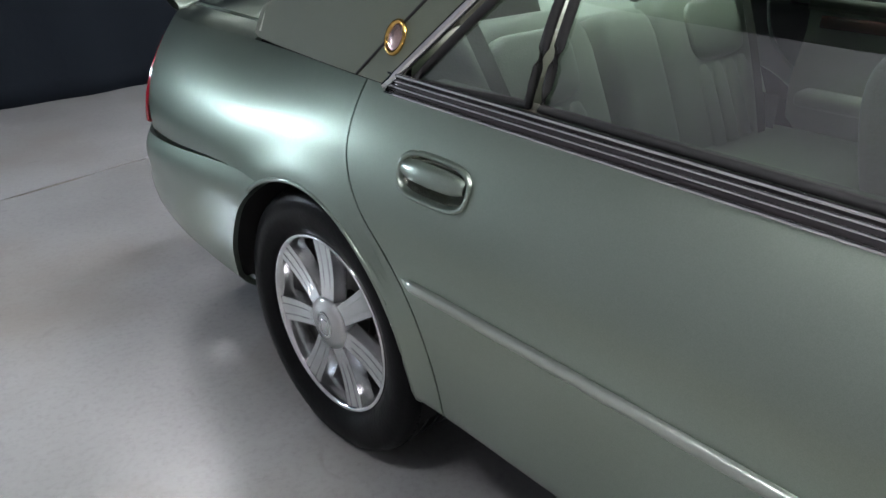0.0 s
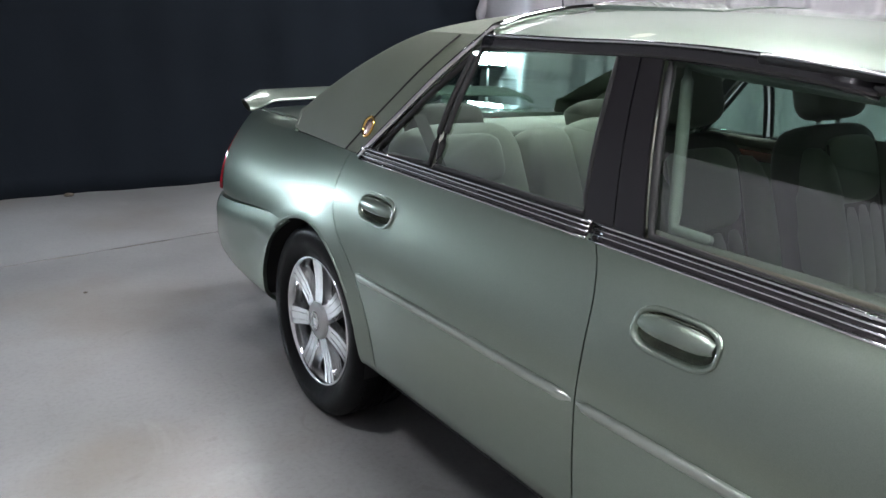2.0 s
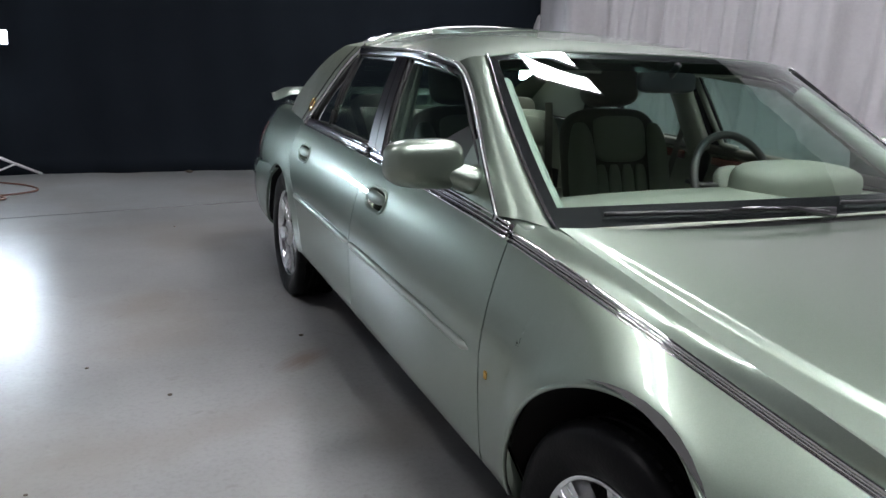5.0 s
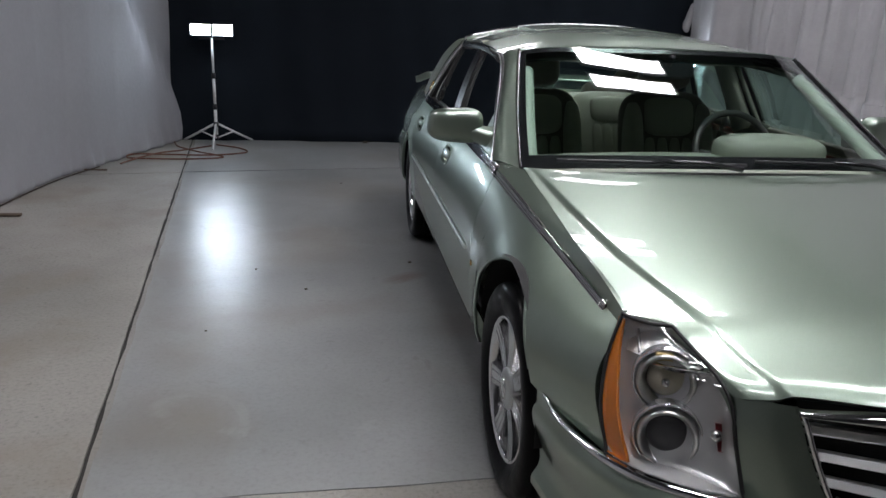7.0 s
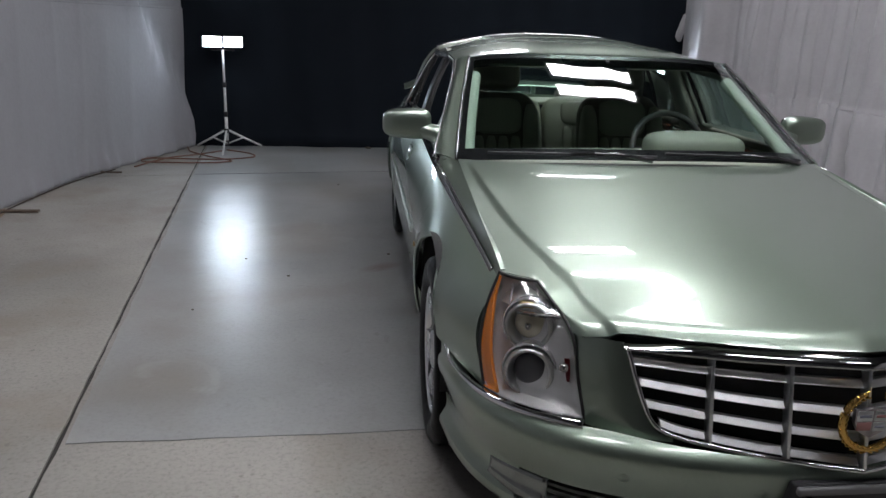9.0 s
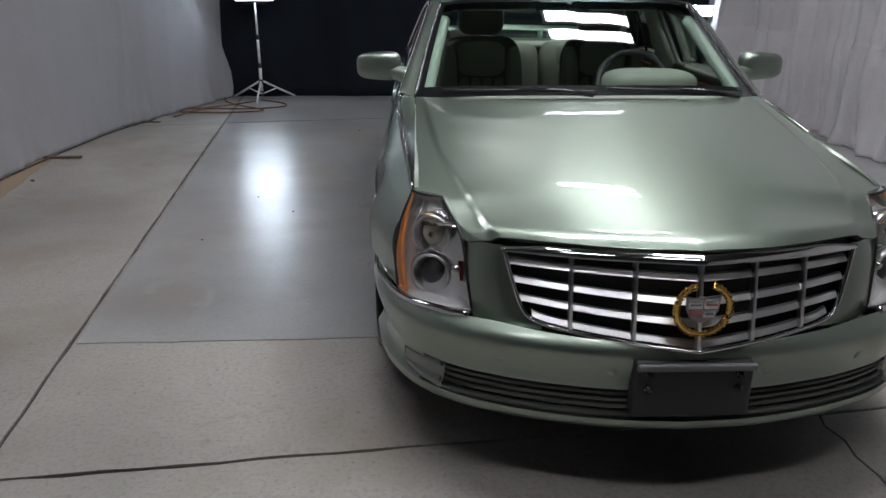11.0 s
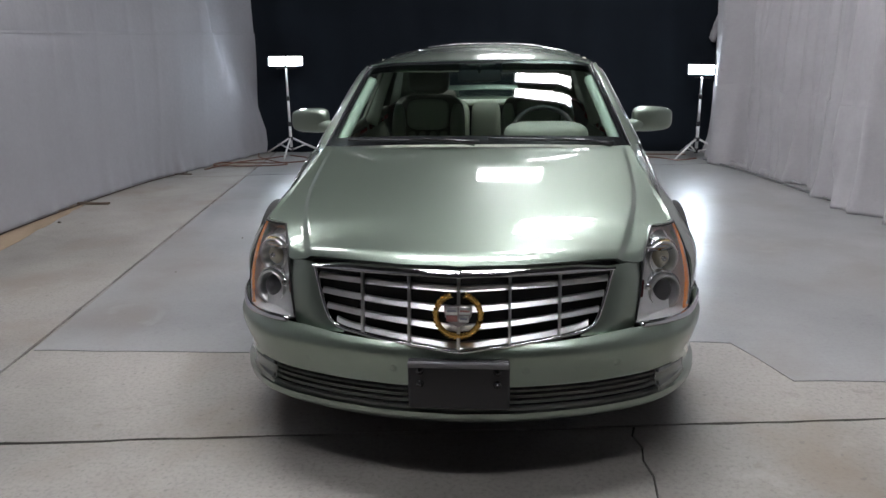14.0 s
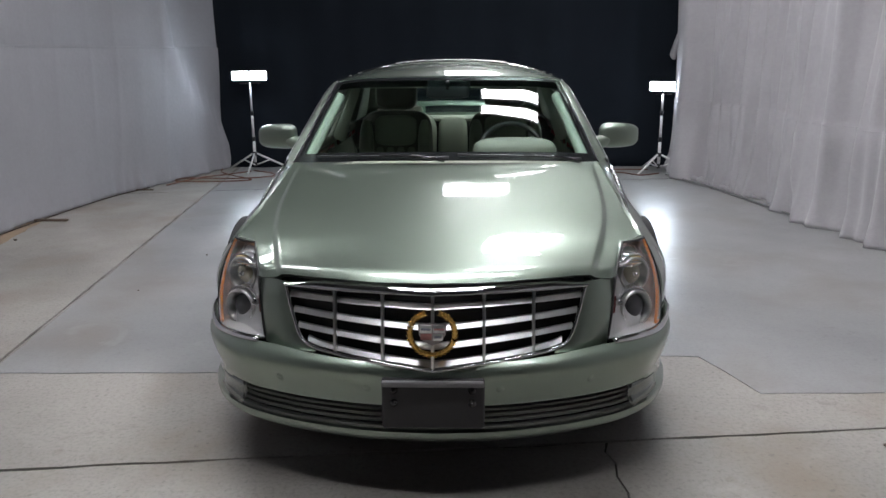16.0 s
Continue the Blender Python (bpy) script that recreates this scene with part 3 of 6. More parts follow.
# the last five panels are unseen fill, added to brighten bonnet and grille
PANELS = [(0.88, 3.58, 1.04, 0.25), (0.88, 4.04, 1.04, 0.25), (1.08, 5.48, 1.0, 0.10), (1.08, 5.74, 1.0, 0.10), (0.32, 8.65, 1.1, 0.20), (0.32, 9.75, 1.1, 0.30), (-2.95, 3.1, 0.8, 0.15), (-2.95, 3.5, 0.8, 0.15), (0.8, 1.0, 1.15, 0.42), (-0.8, 1.0, 1.15, 0.42), (0.0, -1.15, 1.0, 0.15), (-1.45, -0.95, 0.8, 0.14), (1.45, -0.95, 0.8, 0.14)]
for p in PANELS:
    make_panel(*p)


# work lights on tripods
def make_work_light(x, y, turn, w, h, top, glow, pole_mat):
    lamp = tagged(empty("work_light", (x, y, 0)), "white tripod work light switched on before the black backdrop", "work light", "tripod work lights")
    lamp.rotation_euler = (0, 0, radians(turn))
    bm = tube([(0, 0, 0.10), (0, 0, 0.40)], 0.019, 10)
    part("pole", bm, pole_mat, lamp)
    part("pole", tube([(0, 0, 0.44), (0, 0, 0.74)], 0.016, 10), pole_mat, lamp)
    part("pole", tube([(0, 0, 0.78), (0, 0, top - 0.09)], 0.013, 10), pole_mat, lamp)
    for z in (0.42, 0.76):
        part("clamp", tube([(0, 0, z - 0.03), (0, 0, z + 0.03)], 0.022, 10), BLACK_PLASTIC, lamp)
    part("collar", tube([(0, 0, 0.20), (0, 0, 0.25)], 0.028, 12), BLACK_PLASTIC, lamp)
    for k in range(3):
        a = radians(20 + k * 120)
        c, s = math.cos(a), math.sin(a)
        part("leg", tube([(0.03 * c, 0.03 * s, 0.225), (0.22 * c, 0.22 * s, 0.125), (0.44 * c, 0.44 * s, 0.013)], 0.0125, 8), pole_mat, lamp)
        part("brace", tube([(0.02 * c, 0.02 * s, 0.075), (0.2 * c, 0.2 * s, 0.13)], 0.009, 6), pole_mat, lamp)
    part("foot_hub", tube([(0, 0, 0.05), (0, 0, 0.11)], 0.022, 10), BLACK_PLASTIC, lamp)
    part("head_bracket", tube([(-w * 0.3, 0.02, top - 0.09), (w * 0.3, 0.02, top - 0.09)], 0.011, 8), BLACK_PLASTIC, lamp)
    for k in (-1, 1):
        head = part("lamp_head", moved(box(-w * 0.24, w * 0.24, -0.03, 0.05, -h / 2, h / 2, 0.012, 2), Matrix.Translation((k * w * 0.255, 0, top))), BLACK_PLASTIC, lamp)
        part("lens", moved(box(-w * 0.225, w * 0.225, -0.038, -0.031, -h / 2 + 0.01, h / 2 - 0.01, 0.003, 1), Matrix.Translation((k * w * 0.255, 0, top))), glow, head, "glowing white lens")
    return lamp


WORK_L = lamp_glow("work_light_left", (0.74, 0.87, 1.0), 130.0)
WORK_R = lamp_glow("work_light_right", (0.76, 0.88, 1.0), 160.0)
make_work_light(-2.735, 7.735, 12, 0.45, 0.13, 1.245, WORK_L, POLE)
make_work_light(2.60, 7.50, -38, 0.34, 0.13, 1.088, WORK_R, POLE)

# clothes peg gathering the curtain edge at the back corner
bm = cushion((0.10, 0.10, 0.34), 0.8, 0.9, 20)
for v in bm.verts:
    v.co.x += 0.03 * math.sin(v.co.z * 14) + 0.012 * noise.noise(v.co * 22)
tagged(link("curtain_knot", moved(bm, Matrix.Translation((2.84, 7.93, 1.58))), CURTAIN), "gathered corner of the grey curtain tied over the backdrop", "cloth", kind="structure")


# cords, and one dark line for the shade at the left wall's foot
def make_floor_line(pts, r, mat, label, name="cord_or_gap_shade"):
    n = 160
    cx, cy = curve(lin(len(pts) - 1), [p[0] for p in pts]), curve(lin(len(pts) - 1), [p[1] for p in pts])
    line = [(cx(t), cy(t), 0.008 + r) for t in lin(n)]
    return tagged(link(name, tube(line, r, 6), mat), label, "cord")


make_floor_line([(-2.72, 7.60), (-2.45, 7.40), (-2.35, 7.15), (-2.75, 6.95), (-3.40, 6.98), (-3.46, 6.76), (-2.95, 6.72), (-2.55, 6.85), (-2.85, 7.15), (-3.1, 7.45), (-3.2, 7.75)], 0.008, CORD, "orange-brown extension cord lying in loops on the floor")
make_floor_line([(-3.45, 6.45), (-3.36, 6.75), (-3.22, 7.05), (-3.0, 7.25), (-2.75, 7.55)], 0.008, CORD, "orange-brown extension cord along the grey cloth wall")
# no cord here: a dark tube paints the shaded gap under the cloth
make_floor_line([(-3.93, 1.0), (-3.93, 3.0), (-3.91, 4.2), (-3.84, 5.2), (-3.75, 5.8), (-3.60, 6.3)], 0.006, GAP_SHADE, "thin dark brown line standing in for the shaded gap under the grey wall")
make_floor_line([(2.56, 7.30), (2.3, 7.15), (2.1, 7.35), (1.75, 7.50), (1.5, 7.55), (1.9, 7.65), (2.5, 7.62)], 0.008, CORD, "orange-brown extension cord under the work light")
make_floor_line([(2.62, 7.2), (2.75, 6.7), (2.90, 6.2), (2.98, 5.75), (3.1, 5.1), (3.16, 4.7)], 0.012, surface("grey_cable", (0.2, 0.2, 0.2), 0.6, var=0.1, scale=20), "grey cable along the foot of the muslin curtain")
rnd = random.Random(4)
for x, y, r in ((-1.05, 7.93, 0.03), (-2.05, 2.4, 0.006), (-1.60, 2.95, 0.008), (-1.37, 5.68, 0.008), (-0.98, 3.4, 0.010), (-1.9, 3.3, 0.007), (1.75, 0.45, 0.014), (-3.69, 3.77, 0.014)):
    bm = cushion((r * 2.4, r * 1.6, r), 0.9, 0.9, 10)
    for v in bm.verts:
        v.co *= 1 + 0.3 * noise.noise(v.co * 60)
    tagged(link("floor_debris", moved(bm, Matrix.Translation((x, y, r * 0.4 + 0.004))), surface("grit", (0.12, 0.10, 0.08), 0.9, var=0.2, scale=50)), "small dark crumb of dirt on the concrete floor", "debris", "dirt crumbs")

# rumpled spare cloth at the foot of the muslin curtain
rnd = random.Random(12)
spine, fat = [], []
for k in lin(70):
    u = mix(0.13, 0.66, k)
    x, y = right_line[0](u), right_line[1](u)
    spine.append(Vector((x - 0.09 - 0.05 * noise.noise(Vector((k * 9, 1.0, 0))), y, 0.030 + 0.012 * noise.noise(Vector((k * 14, 4.0, 0))))))
    fat.append(max(0.012, 0.045 * math.sin(min(1.0, k * 6, (1 - k) * 6) * 1.57) * (0.8 + 0.5 * noise.noise(Vector((k * 18, 8.0, 0))))))
tagged(link("cloth_roll", tube(spine, fat, 10), CURTAIN), "rumpled grey muslin bunched on the floor below the curtain", "cloth")
# bare brown strip of floor and an offcut beside the grey cloth wall
edge = [(-4.10, 1.2), (-3.35, 1.2), (-3.49, 2.1), (-3.63, 2.9), (-3.88, 4.5), (-4.10, 5.0)]
slab("floor_strip", edge, surface("brown_raw_screed", (0.30, 0.225, 0.15), 0.8, var=0.2, scale=3, fine=0.1, fine_scale=40, bump=0.3, bump_scale=40), 0.003, 0.0028, 0.012, seed=21)
stick = box(-0.16, 0.16, -0.022, 0.022, 0.0, 0.018, 0.004, 1)
OLD_WOOD = surface("old_brown_wood", (0.10, 0.07, 0.05), 0.8, var=0.3, scale=9, stretch=(1, 8, 1))
tagged(link("wood_offcut", moved(stick, pose(-3.80, 4.53, 0.004, 0, 0, 1)), OLD_WOOD, angle=30), "small brown wood offcut on the concrete by the grey cloth wall", "wood", "wood offcuts")
tagged(link("wood_offcut", moved(box(-0.10, 0.10, -0.012, 0.012, 0.0, 0.012, 0.003, 1), pose(-3.60, 6.18, 0.003, 0, 0, -3)), OLD_WOOD, angle=30), "thin brown wood sliver beside the grey cloth wall", "wood", "wood offcuts")

# ---- the car: front end at y = 0, tail towards +y, standing on z = 0 ----
car = tagged(empty("car"), "pale green metallic saloon car with dark green vinyl rear roof", "car")
FW, RW = (1.104, 0.343), (4.046, 0.343)      # wheel centres, y and z
FA = (1.104, 0.388)                          # centre of the front opening
RF, RR = 0.376, 0.376                        # wheel openings
MID = (0, 2.6, 0.6)

half_width = curve([0.40, 0.45, 0.49, 0.53, 0.6, 0.7, 0.85, 1.1, 1.6, 2.2, 2.8, 3.5, 4.05, 4.5, 4.9, 5.1, 5.25],
                   [0.80, 0.834, 0.847, 0.863, 0.889, 0.917, 0.937, 0.949, 0.948, 0.947, 0.945, 0.945, 0.943, 0.93, 0.89, 0.85, 0.79])
shoulder_z = curve([0.50, 0.8, 1.2, 1.7, 2.3, 2.86, 3.4, 3.81, 4.4, 4.9, 5.2], [0.775, 0.808, 0.868, 0.925, 0.945, 0.953, 0.960, 0.964, 0.960, 0.945, 0.925])
shoulder_x = curve([0.50, 0.8, 1.2, 1.7, 2.3, 2.86, 3.4, 3.81, 4.4, 4.9, 5.2], [0.775, 0.79, 0.825, 0.852, 0.848, 0.842, 0.845, 0.846, 0.798, 0.765, 0.70])
hood_edge_z = curve([0.50, 0.57, 1.0, 1.585, 1.75], [0.80, 0.818, 0.882, 0.957, 0.965])


def side_x(y, z):
    """Half width of the flank at that length and height."""
    w, s = half_width(y), shoulder_z(y)
    if z >= 0.62:
        h = (z - 0.62) / (s - 0.62)
        x = w - (w - shoulder_x(y)) * h * h
    else:
        d = 0.62 - z
        x = w - 0.022 * (d / 0.3) ** 2
        if z < 0.36:
            x -= 0.07 * ((0.36 - z) / 0.08) ** 1.5
    for (cy, cz), r in ((FA, RF), (RW, RR)):
        d = math.hypot(y - cy, z - cz)
        x += 0.010 * math.exp(-((d - r) / 0.05) ** 2) * smooth((z - 0.25) / 0.2)
    return x


gap_front = curve([0.2, 0.35, 0.6, 0.74, 0.86, 0.93, 1.0], [1.62, 1.622, 1.635, 1.645, 1.67, 1.694, 1.72])
gap_mid = curve([0.2, 0.35, 0.62, 0.75, 0.86, 0.92, 0.96, 1.0], [2.745, 2.75, 2.762, 2.768, 2.788, 2.818, 2.852, 2.87])
gap_rear = curve([0.2, 0.32, 0.42, 0.52, 0.60, 0.67, 0.73, 0.80, 0.88, 0.96, 1.0], [3.582, 3.585, 3.595, 3.628, 3.675, 3.742, 3.828, 3.888, 3.912, 3.908, 3.90])


def arch(y, c, r, floor_z):
    d = abs(y - c[0])
    if d >= r:
        return floor_z
    return max(floor_z, c[1] + math.sqrt(max(0.0, r * r - d * d)))


def both(build, name, mat, parent, label="", depth=0.014, angle=38):
    """Builds a right-hand panel and its mirror image."""
    made = []
    for s in (-1, 1):
        bm = build()
        if s > 0:
            bm.transform(Matrix.Scale(-1, 4, (1, 0, 0)))
        face_out(bm, MID)
        if depth:
            rim_in(bm, depth)
        made.append(part(name, bm, mat, parent, label, angle=angle))
    return made


def flank(y0, y1, z0, z1, us, nv=22, bm=None, vs=None):
    """A piece of the flank between two cuts y0(z), y1(z) and two heights z0(y), z1(y)."""
    def fn(u, v):
        y = mix(y0(0.7), y1(0.7), u)
        for _ in range(6):
            z = mix(z0(y), z1(y), v)
            y = mix(y0(z), y1(z), u)
        return Vector((-side_x(y, z), y, z))
    return sheet(fn, us, vs or lin(nv), bm)


def cuts(y0, y1, c, r, n=26):
    """Stations along a panel, dense at the ends of a wheel opening."""
    ys = set(round(v, 4) for v in lin(n, y0, y1))
    for k in lin(28):
        y = c[0] - r * math.cos(k * math.pi)
        if y0 < y < y1:
            ys.add(round(y, 4))
    for e in (c[0] - r - 0.004, c[0] + r + 0.004):
        if y0 < e < y1:
            ys.add(round(e, 4))
    ys = sorted(ys)
    keep = [ys[0]]
    for y in ys[1:]:
        if y - keep[-1] > 0.0045:
            keep.append(y)
    keep[-1] = y1
    return [(y - y0) / (y1 - y0) for y in keep]


# front wings
def wing():
    y0 = lambda z: mix(0.449, 0.572, min(1.0, max(0.0, (z - 0.52) / 0.298)) ** 0.8)

    def lower(y):
        if y < FW[0]:
            return max(0.515 + 0.10 * (y - 0.45), arch(y, FA, RF, 0.0))
        return arch(y, FA, RF, 0.275)
    bm = flank(y0, lambda z: gap_front(z) - 0.0025, lower, shoulder_z, cuts(0.50, 1.64, FA, RF), 18)

    def top(u, v):
        y = mix(0.578, 1.69, u)
        a = Vector((-side_x(y, shoulder_z(y)), y, shoulder_z(y)))
        b = Vector((-(0.779 if y < 1.6 else mix(0.783, 0.852, (y - 1.6) / 0.148)), y, hood_edge_z(y) + 0.001))
        p = a.lerp(b, v)
        p.z += 0.006 * math.sin(v * math.pi)
        return p
    sheet(top, lin(30), lin(5), bm)
    bmesh.ops.remove_doubles(bm, verts=bm.verts[:], dist=0.0004)
    return bm


both(wing, "front_wing", PAINT, car)

# doors
HANDLES = {"front_door": (2.575, 0.834), "rear_door": (3.640, 0.838)}


def thin_out(vals, gap):
    """Sorted values without near repeats."""
    out = []
    for v in sorted(min(1.0, max(0.0, v)) for v in vals):
        if not out or v - out[-1] > gap:
            out.append(v)
    out[-1] = 1.0
    return out


for name, a, b in (("front_door", gap_front, gap_mid), ("rear_door", gap_mid, gap_rear)):
    def door(a=a, b=b, at=HANDLES[name]):
        ya, yb = a(at[1]), b(at[1])
        us = thin_out(lin(34) + [(at[0] + d - ya) / (yb - ya) for d in lin(30, -0.105, 0.105)], 0.005)
        zt = shoulder_z(at[0])
        vs = thin_out(lin(30) + [(at[1] + d - 0.338) / (zt - 0.338) for d in lin(14, -0.049, 0.049)], 0.008)
        bm = flank(lambda z: a(z) + 0.0019, lambda z: b(z) - 0.0019, lambda y: 0.338, shoulder_z, us, bm=None, vs=vs)
        gone = []
        for f in bm.faces:
            c = f.calc_center_median()
            if (abs(c.y - at[0]) / 0.089) ** 3 + (abs(c.z - at[1]) / 0.037) ** 2.6 < 1:
                gone.append(f)
        bmesh.ops.delete(bm, geom=gone, context="FACES")
        return bm
    both(door, name, PAINT, car)


def sill():
    return sheet(lambda u, v: Vector((-side_x(mix(1.53, 3.63, u), mix(0.268, 0.332, v)), mix(1.53, 3.63, u), mix(0.268, 0.332, v))), lin(20), lin(6))


both(sill, "sill_panel", PAINT, car)


# rear wings
def rear_line(y):
    return mix(0.675, 0.60, smooth((y - 4.27) / 0.88))


def quarter():
    def lower(y):
        if y < RW[0]:
            return max(0.56, arch(y, RW, RR, 0.0))
        return max(rear_line(y), arch(y, RW, RR, 0.0))
    y0, y1 = (lambda z: gap_rear(z) + 0.0025), (lambda z: mix(5.13, 5.07, smooth((z - 0.6) / 0.35)))
    bm = flank(y0, y1, lower, shoulder_z, cuts(3.652, 5.10, RW, RR, 34), 20)

    def foot(u, v):
        z = mix(0.275, 0.56, v)
        y = mix(gap_rear(z) + 0.0025, RW[0] - math.sqrt(RR * RR - (z - RW[1]) ** 2), u)
        return Vector((-side_x(y, z), y, z))
    sheet(foot, lin(6), lin(20), bm)

    def top(u, v):
        y = mix(4.44, 5.07, u)
        a = Vector((-side_x(y, shoulder_z(y)), y, shoulder_z(y)))
        b = Vector((-mix(0.725, 0.665, u), y, mix(0.985, 0.968, u)))
        p = a.lerp(b, v)
        p.z += 0.012 * math.sin(v * math.pi)
        return p
    sheet(top, lin(16), lin(6), bm)
    bmesh.ops.remove_doubles(bm, verts=bm.verts[:], dist=0.004)
    return bm


both(quarter, "rear_wing", PAINT, car)

# bumpers
plan_x = curve([0, 0.12, 0.25, 0.38, 0.5, 0.62, 0.74, 0.87, 1.0], [0, 0.20, 0.40, 0.56, 0.688, 0.795, 0.868, 0.912, 0.934])
plan_y = curve([0, 0.12, 0.25, 0.38, 0.5, 0.62, 0.74, 0.87, 1.0], [0.018, 0.032, 0.075, 0.132, 0.20, 0.30, 0.425, 0.57, 0.735])


def bumper_point(s, z):
    """The front bumper's skin: s from -1 to 1 round the nose, at height z."""
    a = abs(s)
    x, y = plan_x(a), plan_y(a)
    e = 0.004
    tx, ty = plan_x(min(1, a + e)) - plan_x(max(0, a - e)), plan_y(min(1, a + e)) - plan_y(max(0, a - e))
    n = math.hypot(tx, ty)
    nx, ny = ty / n, -tx / n
    d = bumper_in(z)
    if z > 0.45:
        d = mix(d, min(d, 0.012), smooth((a - 0.72) / 0.2))
    return Vector((math.copysign(1, s) * (x - nx * d), y - ny * d, z))


bumper_in = curve([0.19, 0.225, 0.25, 0.275, 0.30, 0.355, 0.40, 0.44, 0.47, 0.49, 0.51, 0.53, 0.56], [0.10, 0.040, 0.016, 0.016, 0.032, 0.034, 0.020, 0.008, 0.003, 0.006, 0.022, 0.05, 0.085])
bumper_top = curve([0, 0.25, 0.42, 0.55, 0.75, 0.9, 1.0], [0.507, 0.520, 0.528, 0.522, 0.512, 0.525, 0.545])
bumper = empty("front_bumper")
bumper.parent = car


def skin(s0, s1, z0, z1, n, m, bm=None):
    return sheet(lambda u, v: bumper_point(mix(s0, s1, u), mix(z0(abs(mix(s0, s1, u))), z1(abs(mix(s0, s1, u))), v)), lin(n), lin(m), bm)


bm = skin(-1, 1, lambda a: 0.358, lambda a: bumper_top(a), 120, 16)
face_out(bm, (0, 1.0, 0.4))
rim_in(bm, 0.03)
part("bumper_cover", bm, PAINT, bumper, angle=38)
bm = skin(-1, 1, lambda a: 0.222, lambda a: 0.268 + 0.008 * a, 100, 8)
face_out(bm, (0, 1.0, 0.25))
rim_in(bm, 0.03)
part("chin_lip", bm, PAINT, bumper, angle=38)
for s in (-1, 1):
    bm = skin(s * 0.60, s, lambda a: 0.268 + 0.008 * a, lambda a: 0.358, 20, 6)
    face_out(bm, (0, 1.2, 0.4))
    part("bumper_corner", bm, PAINT, bumper)
    bm = sheet(lambda u, v: bumper_point(s * mix(0.530, 0.700, u), mix(mix(0.277, 0.292, u), mix(0.352, 0.338, u * u), v)) + Vector((0, -0.002, 0)), lin(14), lin(4))
    face_out(bm, (0, 1.2, 0.4))
    rim_in(bm, 0.02)
    part("fog_lamp", bm, FOG_LENS, bumper, "clear fog lamp lens")
    def strip(u, v):
        a = mix(0.455, 1.0, u)
        p = bumper_point(s * a, bumper_top(a))
        q = p - bumper_point(s * a, bumper_top(a) + 0.02)
        out = Vector((q.x, q.y, 0)).normalized()
        w = mix(1.0, 0.35, smooth((a - 0.70) / 0.2))
        dz, dn = ((-0.006, 0.000), (-0.004, 0.007), (0.003, 0.009), (0.010, 0.004), (0.016, -0.006))[int(round(v * 4))]
        return p + out * dn * mix(1, 0.6, 1 - w) + Vector((0, 0, dz * w))
    part("chrome_strip", rim_in(face_out(sheet(strip, lin(40), lin(4)), (0, 1.2, 0.5)), 0.008), CHROME, bumper, "chrome strip under the headlamp")
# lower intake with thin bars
# black sheet behind the bars paints the shade inside the opening
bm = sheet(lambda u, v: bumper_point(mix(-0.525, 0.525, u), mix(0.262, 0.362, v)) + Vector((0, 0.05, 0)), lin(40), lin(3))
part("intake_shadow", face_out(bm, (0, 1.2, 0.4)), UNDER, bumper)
for k in range(4):
    z = 0.280 + k * 0.0195
    bm = sheet(lambda u, v: bumper_point(mix(-0.523, 0.523, u), z) + Vector((0, 0.006 + 0.018 * (v in (1 / 3, 2 / 3)), 0)) + Vector((0, 0.022 * (0.3 < v < 0.8), 0.007 * (0.2 < v < 0.9) * 0 + (0.0045 if v > 0.5 else -0.0045))), lin(60), [0, 0.25, 0.75, 1.0])
    part("intake_bar", bm, BAR_SATIN, bumper)
bm = skin(-0.9, 0.9, lambda a: 0.165 + 0.03 * a, lambda a: 0.226, 40, 3)
bm.transform(Matrix.Translation((0, 0.09, 0)) @ Matrix.Diagonal((0.9, 1, 1, 1)))
part("air_dam", face_out(bm, (0, 1.2, 0.4)), BLACK_PLASTIC, bumper)
for s in (-0.36, -0.135, 0.135, 0.36):
    p = bumper_point(s, 0.425)
    q = bumper_point(s, 0.43) - bumper_point(s, 0.42)
    t = bumper_point(s + 0.004, 0.425) - bumper_point(s - 0.004, 0.425)
    n = t.cross(q).normalized()
    m = Matrix.Translation(p) @ n.to_track_quat("X", "Z").to_matrix().to_4x4()
    bm = lathe([(0.0001, 0.0018), (0.011, 0.0018), (0.0125, 0.0), (0.0145, 0.0014), (0.0158, -0.002)], 24)
    part("parking_sensor", moved(bm, m), PAINT, bumper)

# plate carrier
carrier = empty("plate_carrier")
carrier.parent = car
bm = box(-0.169, 0.169, -0.004, 0.045, 0.298, 0.474, 0.010, 3)
for v in bm.verts:
    v.co.y += 0.55 * v.co.x ** 2
part("back_plate", bm, GREY_PLASTIC, carrier, angle=40)
part("top_flange", moved(box(-0.167, 0.167, -0.012, 0.004, 0.455, 0.476, 0.006, 3), Matrix.Identity(4)), surface("worn_grey_plastic", (0.16, 0.16, 0.165), 0.45, var=0.12, scale=20), carrier)
for x in (-0.128, 0.128):
    for z in (0.392, 0.438):
        bm = lathe([(0.0001, -0.017), (0.005, -0.0165), (0.0085, -0.013), (0.009, -0.006), (0.013, -0.0055), (0.013, 0.0)], 16)
        part("bolt", moved(bm, pose(x, 0.002 + 0.55 * x * x, z, 0, 0, 90)), BLACK_GLOSS, carrier)


# grille
def grille_y(x, z):
    return 0.012 + 0.20 * abs(x) + 0.30 * x * x + (z - 0.513) * 0.20


grille = empty("grille")
grille.parent = car
grille_top = curve([0, 0.17, 0.335, 0.425, 0.535], [0.746, 0.741, 0.733, 0.729, 0.724])
